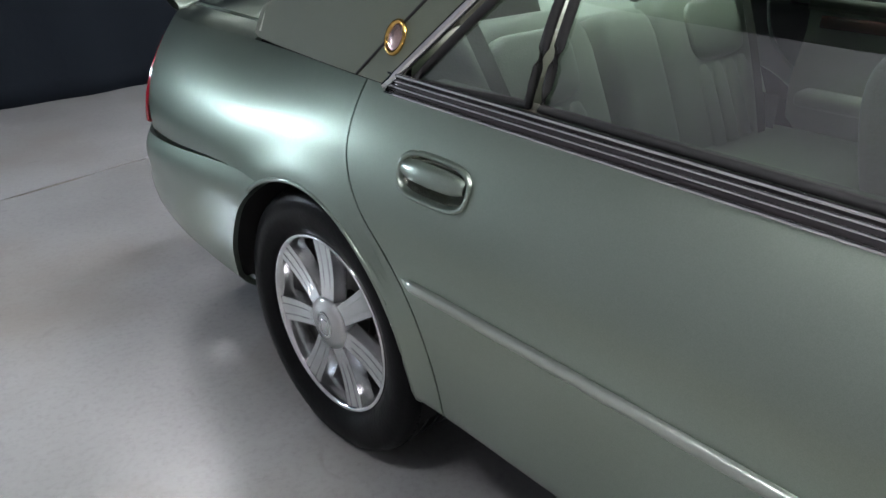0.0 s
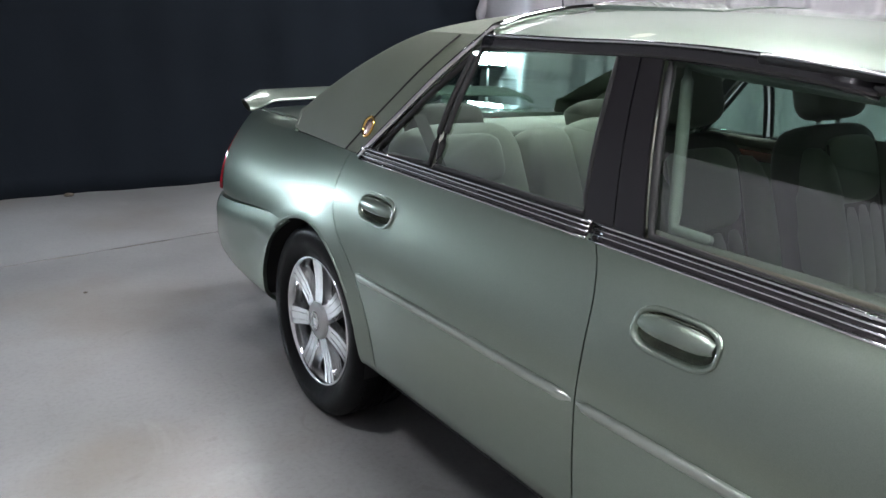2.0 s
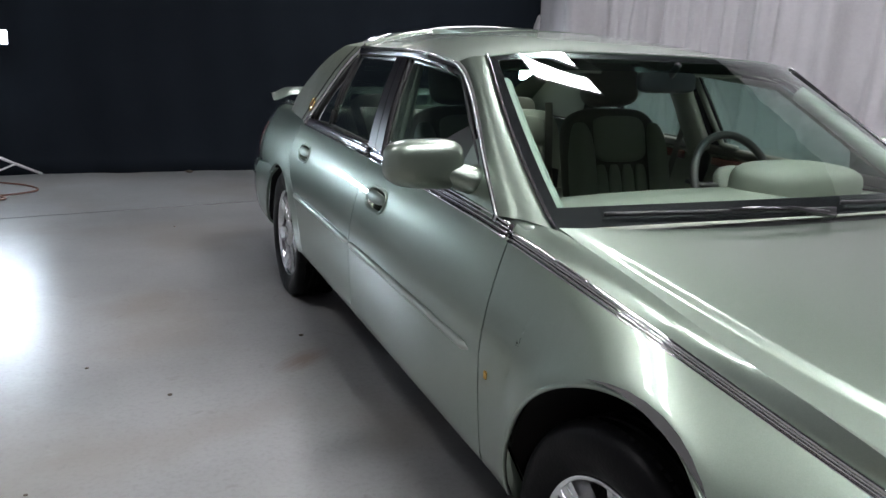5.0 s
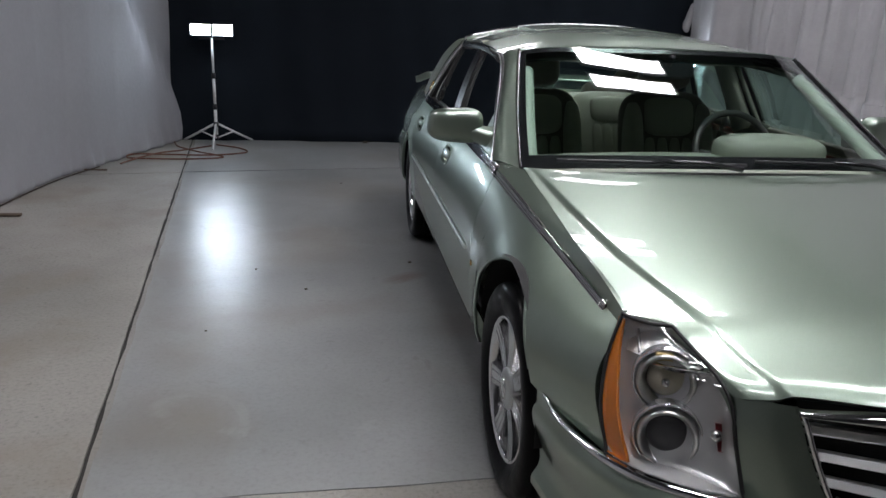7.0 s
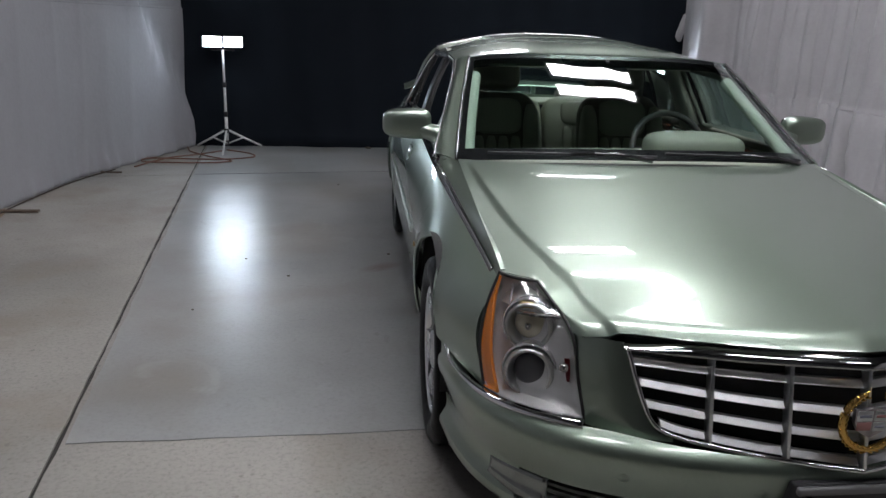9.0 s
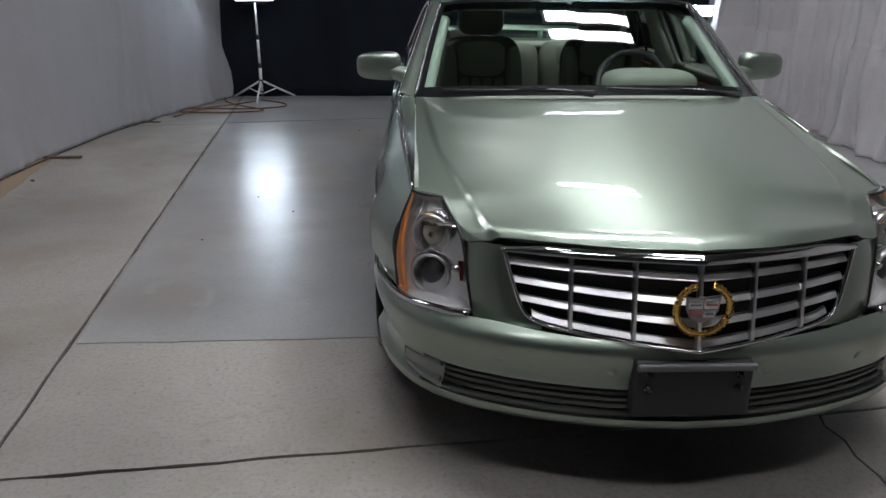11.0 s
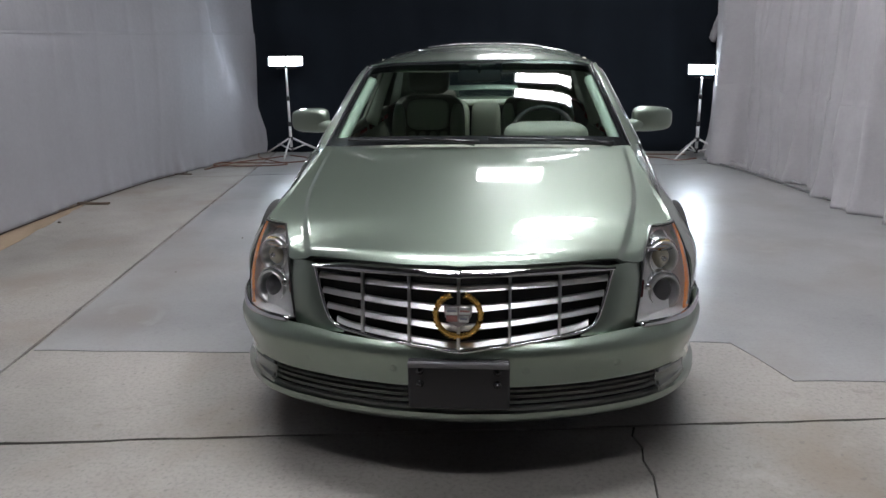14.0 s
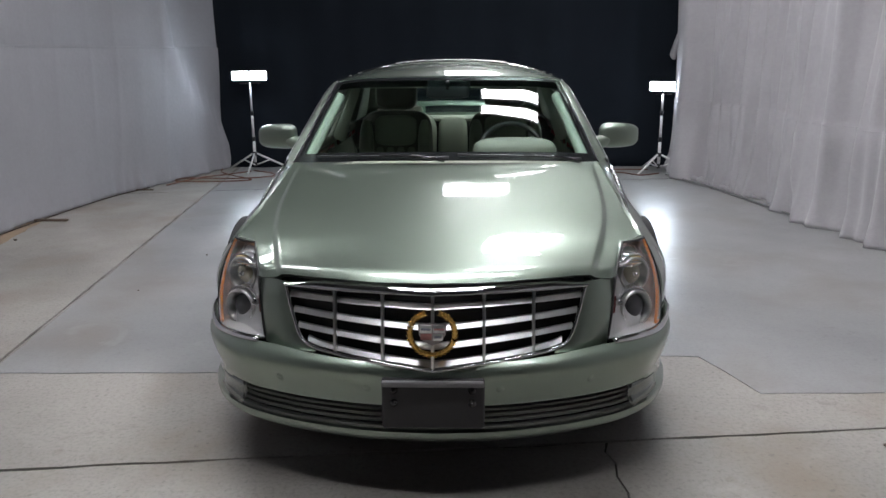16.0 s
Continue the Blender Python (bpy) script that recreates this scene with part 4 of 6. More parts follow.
grille_low = curve([0, 0.17, 0.335, 0.41, 0.438, 0.456, 0.470, 0.484, 0.498, 0.512, 0.518], [0.506, 0.513, 0.523, 0.531, 0.539, 0.552, 0.575, 0.614, 0.658, 0.710, 0.730])


def grille_half(z):
    """Half width of the opening at a height."""
    lo, hi = 0.0, 0.518
    for _ in range(24):
        m = (lo + hi) / 2
        if grille_low(m) < z:
            lo = m
        else:
            hi = m
    return lo


bm = sheet(lambda u, v: Vector((mix(-0.515, 0.515, u), grille_y(mix(-0.515, 0.515, u), 0.6) + 0.055, mix(grille_low(abs(mix(-0.515, 0.515, u))), 0.748, v))), lin(40), lin(4))
part("grille_backing", face_out(bm, (0, 1, 0.6)), UNDER, grille)
# surround: a rim along the sides and the lower point
outline = []
for k in lin(60):
    x = mix(-0.518, 0.518, k)
    outline.append(Vector((x, grille_y(x, grille_low(abs(x))) - 0.004, grille_low(abs(x)))))
dense = []
for a, b in zip(outline, outline[1:]):
    for t in lin(3)[:-1]:
        x = mix(a.x, b.x, t)
        z = grille_low(abs(x))
        dense.append(Vector((x, grille_y(x, z) - 0.004, z)))
dense.append(outline[-1])
part("grille_surround", tube(dense, 0.0068, 8), CHROME, grille, "chrome grille surround")


def top_bar(u, v):
    x = mix(-0.528, 0.528, u)
    prof = [(0.010, 0.000), (-0.009, 0.000), (-0.0125, 0.004), (-0.0125, 0.011), (-0.0105, 0.018), (-0.006, 0.025), (0.001, 0.031), (0.010, 0.036)]
    dy, dz = prof[int(round(v * 7))]
    z = grille_top(abs(x)) + dz * 0.70 * mix(0.40, 1.0, smooth((0.53 - abs(x)) / 0.16))
    return Vector((x, grille_y(x, 0.72) + dy, z))


part("grille_header", rim_in(face_out(sheet(top_bar, lin(60), lin(7)), (0, 1, 0.6)), 0.01), CHROME, grille, "chrome grille top bar", angle=40)
# three blades and a lower lip, each with a bright face turned up
for mid, end in ((0.704, 0.694), (0.637, 0.644), (0.578, 0.593), (None, None)):
    w = 0.436 if mid is None else grille_half(end) - 0.003

    def blade(u, v, mid=mid, end=end, w=w):
        x = mix(-w, w, u)
        z = grille_low(abs(x)) + 0.014 if mid is None else mix(mid, end, (abs(x) / w) ** 1.3)
        prof = [(0.026, 0.0055), (0.0120, 0.0050), (0.0055, -0.0015), (-0.001, -0.0080), (0.001, -0.0105), (0.018, -0.0095)]
        dy, dz = prof[int(round(v * 5))]
        return Vector((x, grille_y(x, z) + 0.008 + dy, z + dz))
    part("grille_blade", rim_in(face_out(sheet(blade, lin(50), lin(5)), (0, 1, mid or 0.52)), 0.004), GRILLE_CHROME, grille, angle=28)
for x in (-0.334, -0.167, 0.0, 0.167, 0.334):
    z0, z1 = grille_low(abs(x)), grille_top(abs(x))
    bm = box(x - 0.005, x + 0.005, -0.006, 0.022, z0, z1 + 0.004, 0.0025, 2)
    for v in bm.verts:
        v.co.y += grille_y(x, v.co.z)
    part("grille_upright", bm, SATIN, grille, angle=40)

# badge in the grille: gold wreath and a plain shield
badge = empty("grille_badge")
badge.parent = car
bc = Vector((0, grille_y(0, 0.63) - 0.016, 0.632))
ring = []
for k in lin(46):
    a = mix(radians(108), radians(432), k)
    ring.append(bc + Vector((0.073 * math.cos(a), 0, 0.073 * math.sin(a))))
part("wreath", tube(ring, [0.0045 + 0.004 * min(1, 8 * min(k, 1 - k) + 0.2) for k in lin(46)], 8), GOLD, badge, "gold wreath")
for k in range(30):
    a = mix(radians(112), radians(428), k / 29)
    for side in (-1, 1):
        bm = cushion((0.006, 0.006, 0.020), 0.9, 1, 8)
        m = Matrix.Translation(bc + Vector(((0.073 + side * 0.006) * math.cos(a), -0.005, (0.073 + side * 0.006) * math.sin(a)))) @ pose(0, 0, 0, 0, -math.degrees(a) + (28 * side if a > radians(270) else -28 * side), 0)
        part("leaf", moved(bm, m), GOLD, badge)
shield = [(-0.046, 0.034), (-0.02, 0.030), (0, 0.034), (0.02, 0.030), (0.046, 0.034), (0.043, -0.004), (0.03, -0.026), (0, -0.042), (-0.03, -0.026), (-0.043, -0.004)]
bm = plate([(bc.x + x, bc.y - 0.004, bc.z + z) for x, z in shield], 0.012, (0, 1, 0))
part("shield", bm, SHIELD_GREY, badge, flat=True)
fields = [(-0.040, -0.002, 0.002, 0.028, SATIN), (0.003, 0.040, 0.002, 0.028, SATIN), (-0.038, -0.002, -0.022, -0.001, ENAMEL_RED), (0.003, 0.034, -0.024, -0.001, SATIN),
          (0.006, 0.038, 0.011, 0.018, ENAMEL_RED), (-0.036, -0.005, 0.011, 0.018, ENAMEL_BLUE), (0.006, 0.030, -0.016, -0.009, ENAMEL_BLUE)]
for i, (x0, x1, z0, z1, mt) in enumerate(fields):
    d = 0.005 if i < 4 else 0.0065
    part("shield_field", box(bc.x + x0, bc.x + x1, bc.y - d - 0.001, bc.y - 0.003, bc.z + z0, bc.z + z1, 0.001, 1), mt, badge)

# panels between grille and headlamps, and headlamps
lamp_in = [curve([0, 0.33, 0.62, 1], c) for c in ([0.606, 0.622, 0.636, 0.690], [0.250, 0.282, 0.322, 0.498], [0.522, 0.625, 0.732, 0.813])]
lamp_out = [curve([0, 0.33, 0.62, 1], c) for c in ([0.834, 0.843, 0.826, 0.783], [0.447, 0.492, 0.530, 0.568], [0.520, 0.620, 0.717, 0.818])]


def lamp_edge(e, v):
    return Vector((-e[0](v), e[1](v), e[2](v)))


def lamp_point(u, v, inset=0.0):
    """The headlamp's cover, u from the grille side outwards, v upwards."""
    a, b = lamp_edge(lamp_in, v), lamp_edge(lamp_out, v)
    p = a.lerp(b, u)
    out = Vector((-0.55, -0.8, 0.12)).normalized()
    return p + out * (mix(0.048, 0.026, v) * max(0.0, math.sin(u * math.pi)) ** 0.75 - inset)


def filler():
    def fn(u, v):
        z = mix(0.512, 0.737, v)
        t = smooth((z - 0.52) / 0.2)
        xg = 0.005 + grille_half(min(0.73, max(0.53, z)))
        a = Vector((-xg, grille_y(xg, z) + 0.004, z))
        b = lamp_edge(lamp_in, min(1, max(0, (z - 0.52) / 0.30)))
        b.z = z
        p = a.lerp(b, u * 0.985)
        p.y -= 0.016 * math.sin(u * math.pi)
        return p
    return sheet(fn, lin(14), lin(16))


both(filler, "nose_panel", PAINT, car, depth=0.01)


def make_headlamp(s):
    def flip(bm, ref=(0, 1.2, 0.6)):
        if s > 0:
            bm.transform(Matrix.Scale(-1, 4, (1, 0, 0)))
        return face_out(bm, ref)

    def seat(u, v, inset):
        p = lamp_point(u, v, inset)
        if s > 0:
            p.x = -p.x
        n = Vector((-0.42, -0.9, 0.05))
        if s > 0:
            n.x = -n.x
        return Matrix.Translation(p) @ n.normalized().to_track_quat("X", "Z").to_matrix().to_4x4()
    lamp = empty("headlamp")
    lamp.parent = car
    part("bowl", flip(sheet(lambda u, v: lamp_point(u, v, 0.066 * max(0.0, math.sin(math.pi * u)) ** 0.4 * max(0.0, math.sin(math.pi * v)) ** 0.3 + 0.006), lin(16), lin(18))), LAMP_GREY, lamp, "silver headlamp bowl")
    # amber strip down the outer edge
    part("side_marker", flip(rim_in(sheet(lambda u, v: lamp_point(mix(mix(0.80, 0.91, v), 0.985, u), mix(0.025, 0.96, v), 0.012), lin(4), lin(24)), 0.01)), AMBER, lamp, "amber side reflector strip")
    # upper and lower lamps
    for u, v, r, dark, tag in ((0.50, 0.58, 0.056, False, "turn_lamp"), (0.50, 0.25, 0.058, True, "projector")):
        part("lamp_tub", moved(lathe([(r * 1.36, -0.030), (r * 1.34, 0.000), (r * 1.29, 0.005), (r * 1.23, 0.001), (r * 1.18, -0.012)], 40), seat(u, v, 0.055)), LAMP_TUB, lamp)
        bm = lathe([(r * 1.14, -0.012), (r * 1.16, 0.012), (r * 1.08, 0.021), (r * 0.97, 0.012), (r * 0.86, -0.006), (r * 0.80, -0.02)], 40)
        ob = part(tag, moved(bm, seat(u, v, 0.055)), SATIN, lamp, "bright lamp ring")
        rr = r * (0.84 if dark else 0.80)
        bm = lathe([(0.0001, 0.014), (rr * 0.35, 0.012), (rr * 0.7, 0.004), (rr * 0.93, -0.008), (rr, -0.02)], 36)
        part("lens", moved(bm, seat(u, v, 0.055)), LENS_DARK if dark else LENS_TAN, ob)
        if not dark:
            part("bulb", moved(cushion((0.05, 0.022, 0.022), 0.9, 1, 14), seat(u, v, 0.050)), CHROME, ob)
    part("upper_reflector", flip(sheet(lambda u, v: lamp_point(mix(0.12, 0.84, u), mix(0.72, 0.965, v), mix(0.020, 0.072, v) + 0.012 * math.cos(u * math.pi * 2)), lin(12), lin(8))), LAMP_TOP, lamp, "bright silver upper reflector")
    part("reflector_shelf", flip(rim_in(sheet(lambda u, v: lamp_point(mix(0.03, 0.62, u), mix(0.70, 0.735, v) - 0.03 * u, 0.016 + 0.02 * v), lin(10), lin(4)), 0.012)), CHROME, lamp)
    part("reflector_block", moved(box(-0.012, 0.012, -0.020, 0.020, -0.013, 0.013, 0.003, 1), seat(0.44, 0.755, 0.022)), BULB_AMBER, lamp, "pale amber bulb cap")
    for k in (0.30, 0.70):
        part("reflector_rib", flip(tube([lamp_point(mix(k, 0.5 + (k - 0.5) * 1.25, t), mix(0.73, 0.95, t), 0.03 + 0.03 * t) for t in lin(8)], 0.004, 6)), LAMP_GREY, lamp)
    part("marker_bulb", moved(cushion((0.03, 0.026, 0.026), 0.9, 1, 14), seat(0.13, 0.37, 0.020)), CHROME, lamp)
    part("inner_marker", flip(rim_in(sheet(lambda u, v: lamp_point(mix(0.10, 0.145, u), mix(0.25, 0.42, v), 0.046), lin(4), lin(8)), 0.006)), RED_DULL, lamp, "small red inner reflector")
    part("lower_lip", flip(sheet(lambda u, v: lamp_point(mix(0.04, 0.84, u), mix(0.015, 0.075, v), mix(0.008, 0.06, v)), lin(14), lin(4))), LAMP_GREY, lamp)
    # dark joint round the cover
    loop = [lamp_point(0.0, v) for v in lin(20)] + [lamp_point(u, 1.0) for u in lin(10)[1:]] + [lamp_point(1.0, 1 - v) for v in lin(20)[1:]] + [lamp_point(1 - u, 0.0) for u in lin(14)[1:-1]]
    bm = tube(loop, 0.0045, 6, closed=True)
    part("lamp_seal", flip(bm), SEAL, lamp)
    cov = part("cover", flip(sheet(lambda u, v: lamp_point(u, v, 0.0), lin(18), lin(20))), COVER, lamp, "clear lamp cover")
    cov.visible_shadow = False


make_headlamp(-1)
make_headlamp(1)

# bonnet
EDGE = [curve([0, 0.18, 0.34, 0.48, 0.56, 0.62, 0.66, 0.69, 0.76, 0.84, 0.92, 1.0], c) for c in
        ([0, 0.20, 0.38, 0.50, 0.545, 0.590, 0.620, 0.638, 0.660, 0.690, 0.735, 0.776], [0.078, 0.108, 0.175, 0.240, 0.262, 0.282, 0.300, 0.324, 0.404, 0.500, 0.542, 0.572])]
cowl_y = curve([0, 0.2, 0.4, 0.6, 0.776], [1.475, 1.482, 1.503, 1.54, 1.592])
ridge_x = curve([0.2, 0.26, 0.34, 0.47, 0.55, 0.8, 1.2, 1.6], [0.530, 0.545, 0.570, 0.606, 0.626, 0.676, 0.718, 0.745])
hood_mid = curve([0.03, 0.055, 0.10, 0.16, 0.25, 0.4, 0.6, 0.8, 1.0, 1.25, 1.6], [0.793, 0.797, 0.803, 0.811, 0.823, 0.844, 0.869, 0.892, 0.914, 0.942, 0.977])
hood_fall = curve([0.05, 0.25, 0.34, 0.40, 0.47, 0.57, 0.8, 1.0, 1.3, 1.6], [0.12, 0.17, 0.165, 0.135, 0.088, 0.068, 0.056, 0.047, 0.034, 0.020])
lip_drop = curve([0, 0.18, 0.34, 0.56, 0.66, 0.69, 0.73, 0.78, 1.0], [0.022, 0.023, 0.020, 0.018, 0.022, 0.020, 0.008, 0.0, 0.0])
roll_len = curve([0, 0.34, 0.56, 0.69, 1.0], [0.075, 0.06, 0.05, 0.045, 0.045])


def hood_z(x, y):
    a = abs(x)
    step = smooth((a - ridge_x(y)) / 0.022 + 0.5)      # a narrow pressed crease along each side
    return hood_mid(y) - hood_fall(y) * a * a - 0.009 * step * smooth((1.66 - y) / 0.4)


def hood(u, v):
    k = abs(2 * u - 1)
    w = v ** 1.6
    a = mix(EDGE[0](k), 0.776 * mix(k, min(1.0, EDGE[0](k) / 0.776), 1 - w), w)
    y = mix(EDGE[1](k), cowl_y(0.776 * k), w)
    far = math.hypot(EDGE[0](k) - a, EDGE[1](k) - y)
    roll = lip_drop(k) * max(0.0, 1 - far / roll_len(k)) ** 2.4
    return Vector((math.copysign(a, u - 0.5), y, hood_z(a, y) - roll))


bm = sheet(hood, lin(220), lin(80))
part("bonnet", rim_in(face_out(bm, MID), 0.02), PAINT, car, angle=38)
bm = sheet(lambda u, v: hood(mix(0.08, 0.92, u), mix(0.12, 0.96, v)) - Vector((0, 0, 0.06)), lin(12), lin(12))
part("engine_cover", face_out(bm, MID), UNDER, car)

# windscreen, cowl, wipers
screen_low = [curve([0, 0.4, 0.8, 1], c) for c in ([0, 0.34, 0.66, 0.782], [1.490, 1.508, 1.565, 1.605], [0.985, 0.982, 0.968, 0.957])]
screen_top = [curve([0, 0.4, 0.8, 1], c) for c in ([0, 0.28, 0.545, 0.648], [2.205, 2.216, 2.252, 2.280], [1.371, 1.369, 1.360, 1.344])]


def screen(u, v, off=0.0):
    s = 2 * u - 1
    a = Vector([f(abs(s)) for f in screen_low])
    b = Vector([f(abs(s)) for f in screen_top])
    p = a.lerp(b, v)
    p += Vector((0, -0.45, 0.89)) * (0.016 * math.sin(v * math.pi) + off)
    p.y += 0.058 * math.sin(math.pi * v ** 0.85) * abs(s) ** 4 if 0 < v < 1 else 0.0
    p.x = math.copysign(p.x, s)
    return p


pane = part("windscreen", face_out(sheet(screen, lin(40), lin(24)), MID), SHIELD, car, "tinted windscreen")
pane.visible_shadow = False


def border(u0, u1, v0, v1, n, m, bm):
    return sheet(lambda u, v: screen(mix(u0, u1, u), mix(v0, v1, v), -0.003), lin(n), lin(m), bm)


bm = bmesh.new()
border(0, 0.028, 0, 1, 2, 20, bm)
border(0.972, 1, 0, 1, 2, 20, bm)
border(0.028, 0.972, 0, 0.085, 40, 3, bm)
border(0.028, 0.972, 0.955, 1, 40, 2, bm)
part("windscreen_border", face_out(bm, MID), BLACK_GLOSS, car, "black printed windscreen border")
part("shade_band", face_out(sheet(lambda u, v: screen(mix(0.028, 0.972, u), mix(0.86, 0.955, v), -0.004), lin(40), lin(3)), MID), clear_glass("shade_band_glass", (0.25, 0.34, 0.33), gain=0.2), car)
bm = sheet(lambda u, v: Vector((mix(-0.78, 0.78, u), mix(cowl_y(abs(mix(-0.776, 0.776, u))) - 0.03, screen(u, 0.0).y + 0.02, v), screen(u, 0.0).z - 0.030 + 0.012 * v)), lin(40), lin(4))
part("cowl_panel", face_out(bm, (0, 1.5, 0)), BLACK_PLASTIC, car)
for x0, x1 in ((-0.62, 0.02), (0.06, 0.66)):
    wiper = empty("wiper")
    wiper.parent = car
    ps = []
    for k in lin(14):
        x = mix(x0, x1, k)
        u = 0.5 + x / 0.775 / 2
        p = screen(u, mix(0.030, 0.004, k), 0.014)
        ps.append(p)
    part("wiper_blade", tube(ps, 0.006, 6), BLACK_PLASTIC, wiper)
    a = ps[7]
    b = screen(0.5 + (x1 - 0.02) / 0.775 / 2, -0.02, 0.012)
    part("wiper_arm", tube([b, b.lerp(a, 0.4) + Vector((0, 0, 0.012)), a + Vector((0, 0, 0.006))], [0.011, 0.008, 0.006], 8), BLACK_GLOSS, wiper)

# roof
roof_w = curve([2.2, 2.278, 2.41, 2.6, 2.9, 3.4, 3.5], [0.62, 0.651, 0.690, 0.698, 0.698, 0.690, 0.686])
roof_e = curve([2.2, 2.30, 2.41, 2.56, 2.72, 2.9, 3.1, 3.46, 3.5], [1.302, 1.310, 1.321, 1.336, 1.346, 1.350, 1.348, 1.347, 1.346])
roof_c = curve([2.15, 2.22, 2.35, 2.6, 2.9, 3.2, 3.42, 3.5], [1.360, 1.373, 1.397, 1.424, 1.443, 1.448, 1.440, 1.434])


def roof_point(s, y, off=0.0):
    z = roof_c(y) - (roof_c(y) - roof_e(y)) * abs(s) ** 2.6
    return Vector((s * roof_w(y), y, z + off))


def roof_skin(u, v):
    s = 2 * u - 1
    y0 = screen_top[1](abs(s)) + 0.004
    y = mix(y0, 3.415, v)
    p = roof_point(s, y)
    k = max(0.0, 1 - (y - y0) / 0.16) ** 2
    p.z = mix(p.z, screen_top[2](abs(s)) + 0.003, k)
    return p


bm = sheet(roof_skin, lin(60), lin(40))
part("roof_panel", rim_in(face_out(bm, MID), 0.012), PAINT, car, angle=38)
# tilted glass sunroof
bm = sheet(lambda u, v: roof_point((2 * u - 1) * 0.58, mix(2.92, 3.33, v), 0.002 + 0.012 * v), lin(24), lin(10))
part("sunroof", rim_in(face_out(bm, MID), 0.012), PAINT, car, angle=38)
rim = [roof_point(s, 3.334, 0.014) for s in lin(20, -0.58, 0.58)]
part("sunroof_trim", tube(rim, 0.004, 6), SATIN, car)
ant = Vector((-0.055, 3.80, 1.398))
part("aerial", tube([ant, ant + Vector((0, 0.006, 0.02)), ant + Vector((0, 0.020, 0.075))], [0.014, 0.006, 0.003], 8), BLACK_PLASTIC, car)

# vinyl rear top
rear_e = curve([3.42, 3.6, 3.73, 3.85, 4.0, 4.15, 4.29, 4.39, 4.44, 4.465, 4.47], [1.374, 1.368, 1.350, 1.312, 1.250, 1.184, 1.117, 1.062, 1.030, 1.000, 0.955])
dlo_y = lambda z: mix(3.842, 3.455, (z - 0.966) / 0.392)


def vinyl_x(y, z):
    return shoulder_x(y) + 0.001 - 0.405 * (z - 0.966) - 0.03 * max(0, (z - 1.2) / 0.16) ** 2 - 0.02 * max(0, (y - 4.3) / 0.2) ** 2


def rear_y(z):
    lo, hi = 3.42, 4.52
    for _ in range(24):
        m = (lo + hi) / 2
        if rear_e(m) > z:
            lo = m
        else:
            hi = m
    return lo


def rear_crown(y):
    return mix(0.096, 0.030, smooth((y - 3.45) / 0.85))


def pillar():
    def fn(u, v):
        z = mix(0.966, 1.344, v)
        y = mix(dlo_y(z) + 0.012, max(rear_y(z), dlo_y(z) + 0.02), u)
        return Vector((-vinyl_x(y, z), y, z))
    return sheet(fn, lin(22), lin(22))


def vinyl_top():
    bm = pillar()

    def across(e, y, u, inner):
        x = mix(abs(e.x), inner, u)
        return Vector((-x, y, e.z + rear_crown(y) * (1 - (x / abs(e.x)) ** 2.2)))

    def behind(u, v):
        z = mix(0.966, 1.344, v)
        y = max(rear_y(z), dlo_y(z) + 0.02)
        return across(Vector((-vinyl_x(y, z), y, z)), y, u, 0.575 if v > 0.02 else 0.60)

    def above(u, v):
        z = 1.344
        y = mix(dlo_y(z) + 0.012, max(rear_y(z), dlo_y(z) + 0.02), v)
        return across(Vector((-vinyl_x(y, z), y, z)), y, u, 0.0)
    sheet(behind, lin(8), lin(22), bm)
    sheet(above, lin(16), lin(22), bm)
    bmesh.ops.remove_doubles(bm, verts=bm.verts[:], dist=0.0005)
    return bm


both(vinyl_top, "vinyl_roof", VINYL, car, "dark green padded vinyl rear roof", depth=0.0, angle=75)


def back_light(u, v):
    y = mix(3.77, 4.49, v)
    x = mix(-0.572, 0.572, u)
    z = min(rear_e(y), 1.344)
    ex = vinyl_x(y, z)
    return Vector((x, y, z + rear_crown(y) * (1 - (abs(x) / ex) ** 2.2) - 0.004))


def liner_point(u, v):
    s, y = (2 * u - 1) * 0.97, mix(2.30, 3.80, v)
    p = roof_point(s, min(y, 3.45), -0.03)
    if y > 3.45:
        z = min(rear_e(y), 1.344)
        x = s * mix(0.68, 0.60, (y - 3.45) / 0.35)
        p = Vector((x, y, z + rear_crown(y) * (1 - (abs(x) / vinyl_x(y, z)) ** 2.2) - 0.03))
    return p


part("headliner", face_out(sheet(liner_point, lin(24), lin(24)), (0, 2.8, 3)), LINER, car)
pane = part("rear_window", face_out(sheet(back_light, lin(24), lin(16)), MID), REAR_GLASS, car, "tinted rear window")
pane.visible_shadow = False
